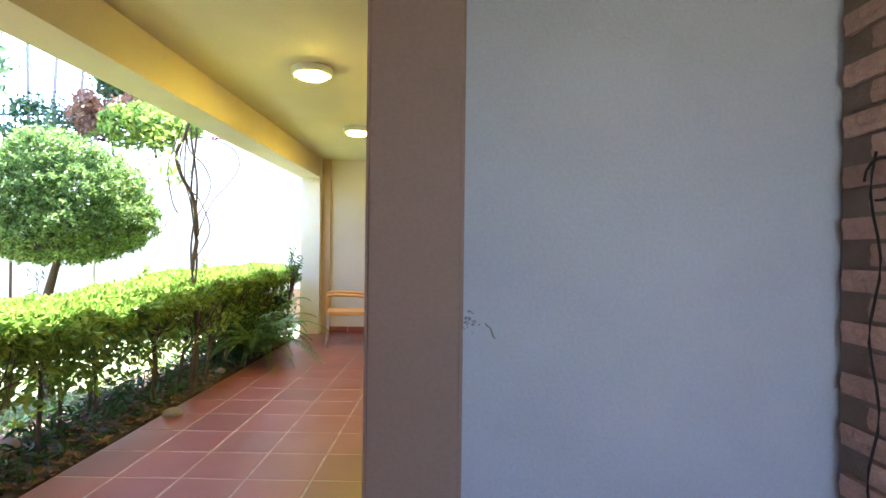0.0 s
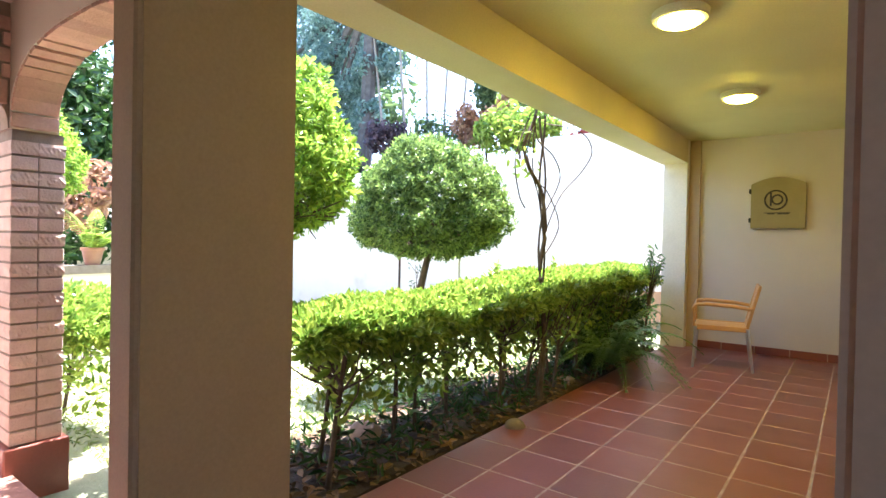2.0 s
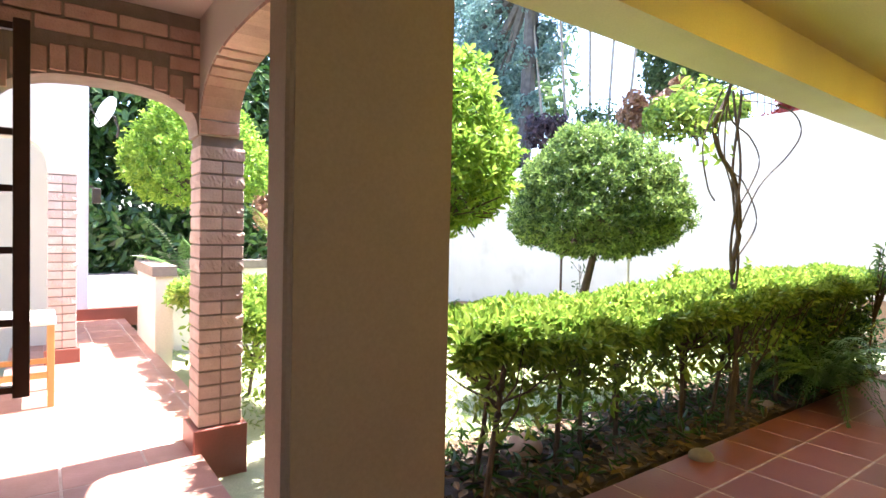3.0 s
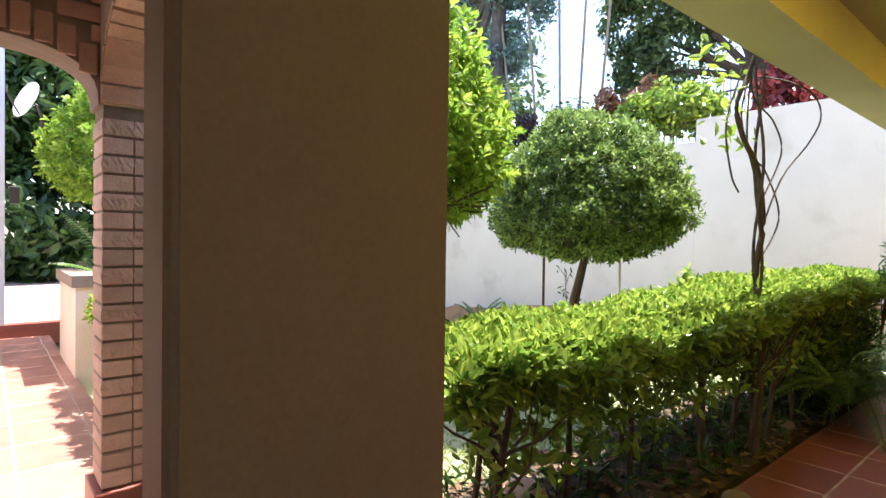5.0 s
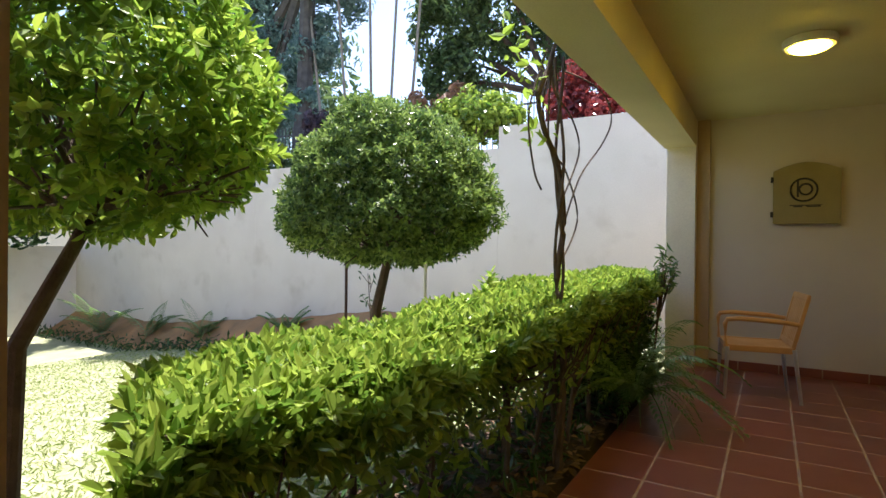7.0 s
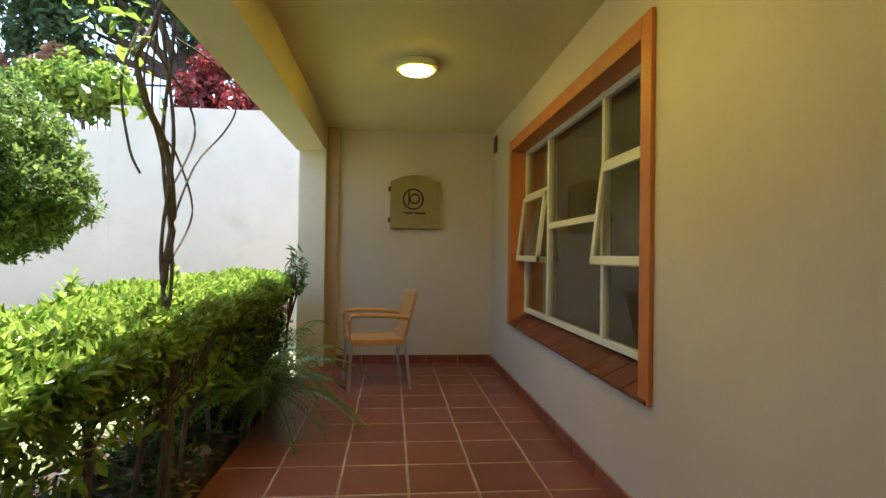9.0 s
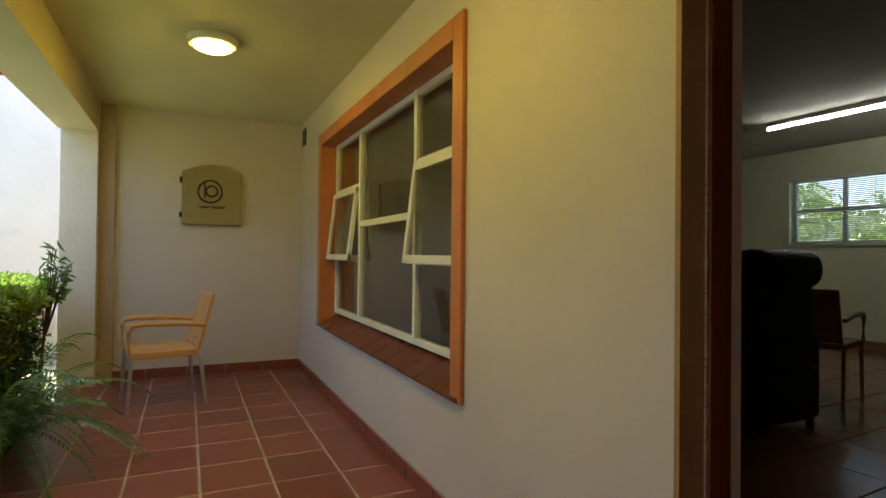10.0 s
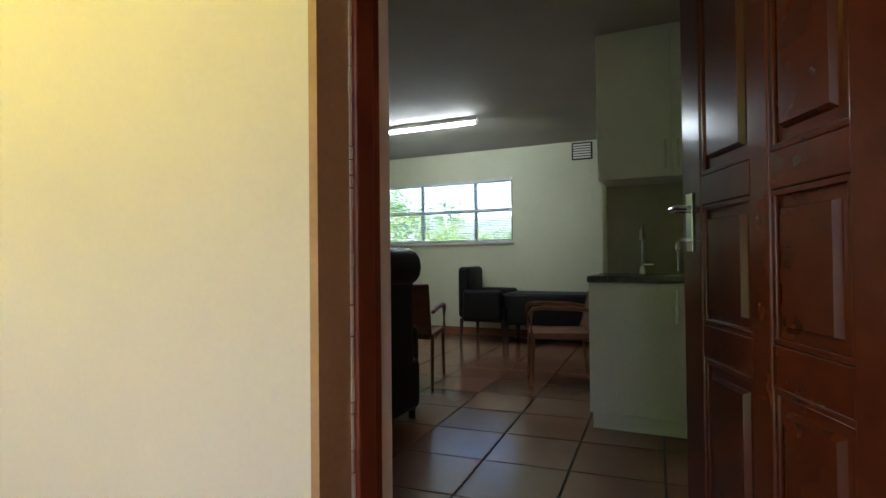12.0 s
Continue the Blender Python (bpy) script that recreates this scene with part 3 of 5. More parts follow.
structure("baseboard_room", boxes((6.42, 6.438, 1.8, 7.7, RF, RF + 0.1)), RTILE, "brown tile skirting of the room", "baseboard")

# ---- veranda window ----
win = tagged(thing("window_1", "", "", pose(0, 0, 0)), "white metal window in an orange plaster surround, vents open", "window", kind="structure")
tr = bmesh.new()
f0, f1, g0, g1 = 4.08, 6.87, 0.545, 2.215
for a in ((WY1, f1, g0, g1), (f0, WY0, g0, g1), (WY0, WY1, WZ1, g1)):
    box(tr, XW - 0.022, XW - 0.001, a[0], a[1], a[2], a[3], bevel=0.004)
for a in ((WY1 - 0.004, WY1 + 0.0, WZ0, WZ1), (WY0, WY0 + 0.004, WZ0, WZ1)):
    box(tr, XW - 0.02, XW + 0.15, a[0], a[1], a[2], a[3])
box(tr, XW - 0.02, XW + 0.15, WY0, WY1, WZ1 - 0.004, WZ1)
part("surround", tr, ORANGE, win, "orange painted plaster surround")
n = 12
SILL = material("dark_sill_tile", (0.15, 0.042, 0.03), (0.11, 0.03, 0.022), 0.3, 5, 70, 0.1, per="object", vary=0.15)
for i in range(n):
    y0 = f0 + 0.02 + (f1 - f0 - 0.04) * i / n
    bm = boxes((-0.005, 0.205, y0, y0 + (f1 - f0 - 0.04) / n - 0.006, -0.02, 0.0), bevel=0.003)
    bmesh.ops.transform(bm, matrix=pose(XW - 0.03, 0, 0.563, 0, -26, 0), verts=bm.verts[:])
    part("sill_tile", bm, SILL, win, "dark red sill tile")
part("sill_bed", boxes((XW + 0.08, XW + 0.2, WY0 + 0.002, WY1 - 0.002, 0.552, 0.60)), GROUT, win)
gx = XW + 0.135
M1, M2, Z1, Z2, ZM = 4.93, 6.04, 1.14, 1.69, 1.40
fw = 0.042


def bar(y0, y1, z0, z1, name="window_frame", x=gx, d=0.045):
    return part(name, boxes((x - d / 2, x + d / 2, y0, y1, z0, z1), bevel=0.004), ALU, win)


bar(WY0, WY0 + fw, 0.66, WZ1)
bar(WY1 - fw, WY1, 0.66, WZ1)
bar(WY0, WY1, WZ1 - fw, WZ1, x=gx + 0.002)
bar(WY0, WY1, 0.66, 0.66 + fw, x=gx + 0.002)
bar(M1 - fw / 2, M1 + fw / 2, 0.68, WZ1, "mullion", gx - 0.003)
bar(M2 - fw / 2, M2 + fw / 2, 0.68, WZ1, "mullion", gx - 0.003)
bar(M1, M2, ZM - 0.022, ZM + 0.022, "transom", gx + 0.001)
for a, b in ((WY0, M1), (M2, WY1)):
    for z in (Z1, Z2):
        bar(a, b, z - 0.024, z + 0.024, "transom", gx + 0.001)
    part("pane", boxes((gx - 0.003, gx + 0.003, a, b, 0.68, Z1)), GLASS, win)
    part("pane", boxes((gx - 0.003, gx + 0.003, a, b, Z2, WZ1 - 0.02)), GLASS, win)
    vent = thing("vent_sash", "", "")
    vent.parent = win
    vent.matrix_basis = pose(gx - 0.03, 0, Z2 - 0.01, 0, 6.5, 0)
    h = Z2 - Z1 + 0.01
    e = 0.02
    for q in ((a + e, a + e + 0.04, -h, 0), (b - e - 0.04, b - e, -h, 0), (a + e, b - e, -0.04, 0), (a + e, b - e, -h, -h + 0.045)):
        part("sash_bar", boxes((-0.015, 0.015, q[0], q[1], q[2], q[3]), bevel=0.003), ALU, vent)
    part("sash_pane", boxes((-0.003, 0.003, a + e + 0.03, b - e - 0.03, -h + 0.03, -0.03)), GLASS, vent)
part("pane", boxes((gx - 0.003, gx + 0.003, M1, M2, 0.68, ZM)), GLASS, win)
part("pane", boxes((gx - 0.003, gx + 0.003, M1, M2, ZM, WZ1 - 0.02)), GLASS, win)
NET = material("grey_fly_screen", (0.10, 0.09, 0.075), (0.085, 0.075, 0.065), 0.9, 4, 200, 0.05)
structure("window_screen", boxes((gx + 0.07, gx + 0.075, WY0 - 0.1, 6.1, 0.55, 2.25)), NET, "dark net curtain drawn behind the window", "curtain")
structure("window_curtain", boxes((gx + 0.06, gx + 0.065, 6.1, WY1 + 0.05, 0.55, 2.25)), material("tan_curtain", (0.20, 0.155, 0.085), (0.16, 0.12, 0.07), 0.9, 3, 120, 0.2), "tan curtain behind the window", "curtain")

# ---- ceiling lamps ----
def ceiling_lamp(x, y):
    lamp = thing("ceiling_lamp", "round white ceiling lamp, switched on", "lamp", pose(x, y, CZ), group="veranda ceiling lamps")
    bm = bmesh.new()
    bmesh.ops.create_cone(bm, cap_ends=True, segments=40, radius1=0.145, radius2=0.15, depth=0.05, matrix=Matrix.Translation((0, 0, -0.025)))
    bmesh.ops.bevel(bm, geom=[e for e in bm.edges if abs(e.verts[0].co.z - e.verts[1].co.z) < 0.001], offset=0.008, segments=2, affect="EDGES")
    part("rim", bm, ALU, lamp, "white metal rim")
    bm = bmesh.new()
    bmesh.ops.create_uvsphere(bm, u_segments=32, v_segments=12, radius=0.115, matrix=Matrix.Translation((0, 0, -0.05)) @ Matrix.Diagonal((1, 1, 0.3, 1)))
    for f in bm.faces:
        f.smooth = True
    part("diffuser", bm, LAMPB, lamp, "glowing frosted glass")


ceiling_lamp(-0.815, 3.78)
ceiling_lamp(-0.815, 5.70)

# ---- sign board on the end wall ----
sign = thing("sign_board", "olive wooden cabinet board with a round emblem, hung on the wall", "sign", pose(-0.73, YB - 0.075, 1.44))
out = [(-0.265, 0), (0.265, 0), (0.265, 0.50)] + [(0.265 - 0.53 * i / 10, 0.50 + 0.075 * math.sin(math.pi * i / 10)) for i in range(1, 10)] + [(-0.265, 0.50)]
bm = bmesh.new()
fr = [bm.verts.new((x, -0.0, z)) for x, z in out]
bk = [bm.verts.new((x, 0.073, z)) for x, z in out]
bm.faces.new(fr)
bm.faces.new(bk[::-1])
for i in range(len(out)):
    j = (i + 1) % len(out)
    bm.faces.new((fr[j], fr[i], bk[i], bk[j]))
bmesh.ops.recalc_face_normals(bm, faces=bm.faces[:])
bmesh.ops.bevel(bm, geom=bm.edges[:], offset=0.006, segments=2, affect="EDGES")
part("board", bm, SIGN, sign)
ring = bmesh.new()
add_tube(ring, [(-0.02 + 0.105 * math.cos(a), -0.004, 0.315 + 0.105 * math.sin(a)) for a in np.linspace(0, 2 * math.pi, 40)], [0.009] * 40, 6)
part("emblem_ring", ring, INK, sign, "dark round emblem")
mark = bmesh.new()
add_tube(mark, [(-0.005 + 0.05 * math.cos(a), -0.004, 0.32 + 0.05 * math.sin(a)) for a in np.linspace(0, 2 * math.pi, 24)], [0.009] * 24, 6)
box(mark, -0.075, -0.058, -0.007, 0.0, 0.25, 0.40)
part("emblem_mark", mark, INK, sign)
part("caption_bar", boxes((-0.13, 0.12, -0.004, 0.0, 0.168, 0.176), (-0.10, -0.03, -0.004, 0, 0.155, 0.166), (0.0, 0.11, -0.004, 0, 0.155, 0.166)), INK, sign)
for z in (0.09, 0.42):
    part("hinge", boxes((-0.285, -0.262, -0.006, 0.04, z - 0.025, z + 0.025), bevel=0.003), INK, sign, "small dark hinge")

vent_ob = thing("wall_vent", "small dark brown air vent in the wall", "vent", pose(XW, 7.62, 2.32))
part("frame", boxes((-0.012, 0.0, -0.075, 0.075, -0.06, 0.11), bevel=0.003), DARKW, vent_ob)
for i in range(5):
    part("slat", boxes((-0.016, -0.01, -0.06, 0.06, -0.045 + i * 0.03, -0.032 + i * 0.03)), INK, vent_ob)


# ---- chairs ----
def chair(m, seat_mat, leg_mat, label, name="armchair", group="", solid=False):
    """An open-armed chair that faces -x."""
    c = thing(name, label, "chair", m, group)
    for i in range(9):
        y = -0.205 + i * 0.0455
        part("seat_slat", boxes((-0.23, 0.21, y, y + 0.042, 0.405, 0.43), bevel=0.004), seat_mat, c)
    part("seat_rim", boxes((-0.25, -0.225, -0.225, 0.225, 0.385, 0.435), (0.205, 0.23, -0.225, 0.225, 0.385, 0.435), (-0.23, 0.21, -0.235, -0.21, 0.385, 0.435), (-0.23, 0.21, 0.21, 0.235, 0.385, 0.435), bevel=0.006), seat_mat, c)
    tilted = Matrix.Translation((0.215, 0, 0.42)) @ pose(0, 0, 0, 0, 14, 0)

    def back_part(name, bm):
        bmesh.ops.transform(bm, matrix=tilted, verts=bm.verts[:])
        part(name, bm, seat_mat, c)

    if solid:
        back_part("back_panel", boxes((-0.01, 0.008, -0.2, 0.2, 0.06, 0.40), bevel=0.003))
    else:
        for i in range(8):
            y = -0.19 + i * 0.048
            back_part("back_slat", boxes((-0.01, 0.008, y, y + 0.04, 0.055, 0.395), bevel=0.003))
    back_part("back_rail", boxes((-0.015, 0.012, -0.225, 0.225, 0.39, 0.44), bevel=0.01))
    back_part("back_rail", boxes((-0.015, 0.012, -0.225, 0.225, 0.02, 0.06), bevel=0.006))
    for y in (-0.225, 0.195):
        back_part("back_post", boxes((-0.016, 0.013, y, y + 0.03, 0.0, 0.42), bevel=0.005))
    for y in (-0.245, 0.245):
        part("armrest", add_tube(bmesh.new(), [(0.25, y, 0.615), (0.1, y, 0.635), (-0.16, y, 0.645), (-0.245, y, 0.635), (-0.262, y, 0.60), (-0.255, y, 0.42)], [0.016, 0.019, 0.019, 0.019, 0.018, 0.017], 8), seat_mat, c)
        for x, dx in ((-0.24, -0.02), (0.22, 0.05)):
            part("leg", rod(bmesh.new(), (x, y * 0.95, 0.42), (x + dx, y * 0.97, 0.0), 0.016, 0.013, 10), leg_mat, c, "tapered leg")
    return c


chair(pose(-1.10, 6.83, 0, 0, 0, 10), HONEY, ALULEG, "honey slatted armchair with aluminium legs on red tiles")

# ---- door ----
dr = tagged(thing("door_1", "", "", pose(0.39, 2.17, RF, 0, 0, 22.1)), "dark varnished panelled wooden door standing open", "door", kind="structure")
LW, LH, TH = 0.80, 2.02, 0.042
rails = [(0.0, 0.24), (0.80, 0.885), (1.19, 1.265), (1.9, LH)]
cols = [(0.0, 0.12), (0.355, 0.43), (0.68, LW)]
for x0, x1 in cols:
    part("stile", boxes((x0, x1, -TH / 2, TH / 2, 0, LH), bevel=0.004), MAHOG, dr)
for z0, z1 in rails:
    for k in range(2):
        part("rail", boxes((cols[k][1], cols[k + 1][0], -TH / 2 + 0.001, TH / 2 - 0.001, z0, z1), bevel=0.003), MAHOG, dr)
for k in range(2):
    for i in range(3):
        x0, x1, z0, z1 = cols[k][1], cols[k + 1][0], rails[i][1], rails[i + 1][0]
        bm = boxes((x0, x1, -0.008, 0.008, z0, z1))
        for s in (-1, 1):
            r = bmesh.ops.create_cube(bm, size=1, matrix=Matrix.Translation(((x0 + x1) / 2, s * 0.012, (z0 + z1) / 2)) @ Matrix.Diagonal((x1 - x0 - 0.07, 0.02, z1 - z0 - 0.07, 1)))
            vs = [v for v in r["verts"] if v.co.y * s > 0.012]
            bmesh.ops.scale(bm, vec=(0.9, 1, 0.955), verts=vs, space=Matrix.Translation((-(x0 + x1) / 2, 0, -(z0 + z1) / 2)))
        part("panel", bm, MAHOG, dr)
        bead = boxes((x0, x1, 0.008, 0.018, z0, z0 + 0.014), (x0, x1, 0.008, 0.018, z1 - 0.014, z1), (x0, x0 + 0.014, 0.008, 0.0175, z0, z1), (x1 - 0.014, x1, 0.008, 0.0175, z0, z1), bevel=0.003)
        part("bead", bead, MAHOG, dr)
part("handle_plate", boxes((LW - 0.075, LW - 0.035, TH / 2, TH / 2 + 0.006, 1.07, 1.23), bevel=0.003), STEEL, dr, "steel handle plate")
hd = bmesh.new()
rod(hd, (LW - 0.055, TH / 2, 1.185), (LW - 0.055, TH / 2 + 0.05, 1.185), 0.009)
add_tube(hd, [(LW - 0.05, TH / 2 + 0.05, 1.185), (LW - 0.10, TH / 2 + 0.052, 1.187), (LW - 0.16, TH / 2 + 0.045, 1.18)], [0.009, 0.009, 0.007], 8)
part("handle", hd, STEEL, dr, "steel lever handle")
ky = bmesh.new()
box(ky, LW - 0.057, LW - 0.053, TH / 2, TH / 2 + 0.03, 1.10, 1.108)
add_tube(ky, [(LW - 0.055 + 0.012 * math.cos(a), TH / 2 + 0.035, 1.085 + 0.014 * math.sin(a)) for a in np.linspace(0, 6.28, 14)], [0.003] * 14, 5)
box(ky, LW - 0.059, LW - 0.051, TH / 2 + 0.033, TH / 2 + 0.037, 1.02, 1.075)
part("key", ky, STEEL, dr, "keys hanging from the lock")
structure("door_frame", boxes((XW + 0.088, XW + 0.142, DY1 - 0.016, DY1 + 0.05, 0.0, 2.2), (XW + 0.142, XW + 0.178, DY1 - 0.006, DY1 + 0.05, 0.0, 2.2), bevel=0.004), FRAMEW, "varnished reddish wooden door frame", "door frame")
structure("door_frame", boxes((XW + 0.088, XW + T + 0.02, DY0 - 0.01, 2.15, 0.0, 2.2), bevel=0.004), FRAMEW, "varnished reddish wooden door frame", "door frame")
structure("door_frame_head", boxes((XW + 0.09, XW + 0.19, 2.152, DY1 - 0.018, 2.12, 2.2)), FRAMEW, "varnished reddish wooden frame head", "door frame")
structure("door_reveal", boxes((XW - 0.001, XW + 0.084, DY1 - 0.004, DY1 + 0.012, 0.0, 2.2)), material("brown_reveal_paint", (0.40, 0.23, 0.11), (0.33, 0.185, 0.085), 0.6, 6, 90, 0.15), "brown painted door reveal", "trim")
# ragged plaster line where the frame meets the reveal
g = random.Random(77)
bm = bmesh.new()
z = 0.01
while z < 2.18:
    h = g.uniform(0.012, 0.05)
    w = g.uniform(0.0008, 0.003)
    box(bm, XW + 0.083 - w * 0.4, XW + 0.0885 + w * 0.3, DY1 - 0.005 - w, DY1 + 0.004, z, z + h)
    z += h + g.choice((0.0005, 0.0005, 0.0005, 0.003))
structure("frame_filler", bm, PAINT, "ragged pale filler between frame and plaster", "trim")
structure("door_threshold", boxes((XW - 0.02, XW + T, 2.16, DY1 - 0.05, -0.02, RF - 0.002)), TILE, "red tiled door threshold", "step")


# ---- room ----
def cabinet_handle(parent, x, y, z0, z1):
    bm = boxes((x - 0.028, x - 0.018, y - 0.007, y + 0.007, z0, z1), bevel=0.002)
    box(bm, x - 0.02, x, y - 0.005, y + 0.005, z0 + 0.01, z0 + 0.02)
    box(bm, x - 0.02, x, y - 0.005, y + 0.005, z1 - 0.02, z1 - 0.01)
    part("handle", bm, ALULEG, parent, "slim metal handle")


base = thing("base_cabinet", "white kitchen base cabinet with slim handles", "cabinet")
part("body", boxes((2.90, 3.49, 1.78, 3.075, RF + 0.10, 1.0)), CABINET, base)
part("plinth", boxes((2.92, 3.45, 1.80, 3.065, RF, RF + 0.10)), CABINET, base)
dd = part("door", boxes((2.88, 2.898, 2.535, 3.075, RF + 0.105, 0.995), bevel=0.003), CABINET, base)
cabinet_handle(dd, 2.88, 2.575, 0.77, 0.96)
for i in range(4):
    z0 = RF + 0.105 + i * 0.223
    dw = part("drawer", boxes((2.88, 2.898, 1.9, 2.53, z0, z0 + 0.217), bevel=0.003), CABINET, base)
    bm = boxes((2.855, 2.865, 2.1, 2.45, z0 + 0.15, z0 + 0.16), (2.86, 2.88, 2.12, 2.13, z0 + 0.15, z0 + 0.16), (2.86, 2.88, 2.42, 2.43, z0 + 0.15, z0 + 0.16))
    part("handle", bm, ALULEG, dw, "slim metal handle")
top = thing("worktop", "dark speckled kitchen worktop on the cabinet", "worktop")
part("slab", boxes((2.855, 3.5, 1.77, 3.08, 1.002, 1.04), bevel=0.005), STONE, top)
upper = thing("wall_cabinet", "tall white wall cabinet above the sink", "cabinet")
part("body", boxes((3.13, 3.498, 1.78, 3.05, 1.66, RC - 0.005)), CABINET, upper)
for y0, y1, hy in ((2.60, 3.05, 2.635), (2.16, 2.595, 2.56)):
    d = part("door", boxes((3.11, 3.128, y0, y1, 1.655, RC - 0.03), bevel=0.003), CABINET, upper)
    cabinet_handle(d, 3.11, hy, 1.70, 1.88)
structure("splashback", boxes((3.488, 3.499, 1.78, 3.05, 1.042, 1.655)), SPLASH, "beige splashback behind the sink", "splashback")
sink = thing("sink", "steel sink set into the dark worktop", "sink")
part("basin", boxes((2.95, 3.40, 2.2, 2.62, 1.041, 1.047), bevel=0.002), STEEL, sink)
tap = thing("tap", "chrome swan-neck kitchen tap with a lever", "tap", pose(3.40, 2.80, 1.04))
part("spout", add_tube(bmesh.new(), [(0, 0, 0), (0, 0, 0.24), (-0.02, 0, 0.30), (-0.07, 0, 0.32), (-0.12, 0, 0.29), (-0.13, 0, 0.22)], [0.014, 0.013, 0.013, 0.013, 0.013, 0.013], 10), STEEL, tap)
part("lever", boxes((-0.06, 0.02, -0.07, 0.0, 0.055, 0.07), bevel=0.004), STEEL, tap)
part("base", rod(bmesh.new(), (0, 0, 0), (0, 0, 0.05), 0.028, 0.022, 14), STEEL, tap)

lamp = thing("tube_lamp", "white fluorescent tube lamp on the room ceiling, switched on", "lamp", pose(4.70, 5.2, RC))
part("housing", boxes((-0.035, 0.035, -0.69, 0.69, -0.045, 0.0), bevel=0.004), ALU, lamp)
part("tube", rod(bmesh.new(), (0, -0.66, -0.062), (0, 0.66, -0.062), 0.016, None, 12), TUBE, lamp, "glowing tube")
for y in (-0.675, 0.675):
    part("cap", boxes((-0.02, 0.02, y - 0.012, y + 0.012, -0.085, -0.04), bevel=0.003), ALU, lamp)

rw = tagged(thing("window_2", "", ""), "steel framed room window behind open venetian blinds", "window", kind="structure")
STEELF = material("dark_steel_frame", (0.10, 0.10, 0.11), (0.08, 0.08, 0.09), 0.5)
R0, R1, RZ0, RZ1 = 4.71, 6.75, 1.37, 2.23
rx = 6.54
for y in (R0 + 0.02, 5.27, 6.10, R1 - 0.02):
    part("window_frame", boxes((rx - 0.02, rx + 0.02, y - 0.022, y + 0.022, RZ0, RZ1)), STEELF, rw)
for z in (RZ0 + 0.018, 1.80, RZ1 - 0.018):
    part("transom", boxes((rx - 0.018, rx + 0.018, R0, R1, z - 0.02, z + 0.02)), STEELF, rw)
part("pane", boxes((rx - 0.003, rx + 0.003, R0, R1, RZ0, RZ1)), GLASS, rw)
part("window_sill", boxes((6.40, 6.5, R0 - 0.02, R1 + 0.02, RZ0 - 0.03, RZ0), bevel=0.004), ALU, rw)
blind = thing("venetian_blind", "white venetian blind with tilted open slats", "blind")
part("headrail", boxes((6.44, 6.48, R0 + 0.01, R1 - 0.01, RZ1 - 0.035, RZ1 - 0.002)), ALU, blind)
sl = boxes((-0.012, 0.012, R0 + 0.015, R1 - 0.015, -0.0006, 0.0006))
bmesh.ops.rotate(sl, matrix=Euler((0, radians(34), 0)).to_matrix(), verts=sl.verts[:], cent=(0, 0, 0))
me = bpy.data.meshes.new("slat")
sl.to_mesh(me)
sl.free()
me.materials.append(ALU)
for i in range(34):
    put("slat", me, blind, 6.46, 0, RZ0 + 0.03 + i * 0.0235)
part("bottom_rail", boxes((6.448, 6.472, R0 + 0.015, R1 - 0.015, RZ0 + 0.004, RZ0 + 0.02)), ALU, blind)
for y in (R0 + 0.25, 5.73, R1 - 0.25):
    part("cord", boxes((6.458, 6.462, y - 0.002, y + 0.002, RZ0, RZ1 - 0.03)), ALU, blind)

av = thing("air_vent", "white louvred air vent high on the room wall", "vent", pose(6.438, 3.78, 2.49))
part("frame", boxes((-0.012, 0.0, -0.13, 0.13, -0.11, 0.11), bevel=0.004), DARKW, av)
for i in range(6):
    part("slat", boxes((-0.02, -0.01, -0.11, 0.11, -0.09 + i * 0.032, -0.07 + i * 0.032)), CABINET, av)


def cushion(x0, x1, y0, y1, z0, z1, r):
    bm = boxes((x0, x1, y0, y1, z0, z1))
    bmesh.ops.bevel(bm, geom=bm.edges[:], offset=r, segments=4, affect="EDGES", profile=0.5)
    for f in bm.faces:
        f.smooth = True
    return bm


rec = thing("recliner", "bulky black leather recliner with a padded back", "armchair", pose(2.36, 4.10, RF))
part("base", cushion(-0.30, 0.35, 0.05, 0.85, 0.06, 0.40, 0.05), BLACK, rec)
part("back", cushion(-0.27, 0.32, 0.06, 0.30, 0.30, 1.02, 0.09), BLACK, rec)
part("headrest", cushion(-0.29, 0.34, 0.0, 0.28, 0.88, 1.13, 0.11), BLACK, rec)
for x in (-0.42, 0.28):
    part("armrest", cushion(x, x + 0.17, 0.1, 0.85, 0.1, 0.62, 0.07), BLACK, rec)
part("seat", cushion(-0.26, 0.28, 0.28, 0.88, 0.32, 0.50, 0.06), BLACK, rec)
for x in (-0.25, 0.3):
    for y in (0.1, 0.8):
        part("foot", rod(bmesh.new(), (x, y, 0), (x, y, 0.08), 0.025, None, 8), DARKW, rec)

WOODC = material("brown_wood", (0.29, 0.125, 0.05), (0.22, 0.09, 0.036), 0.4, 10, 90, 0.1)
chair(pose(3.65, 4.74, RF, 0, 0, 195), WOODC, WOODC, "brown wooden armchair standing on brown floor tiles", group="room chairs", solid=True)
chair(pose(4.12, 3.55, RF, 0, 0, -70), WOODC, WOODC, "brown wooden armchair beside the kitchen cabinet", group="room chairs", solid=True)

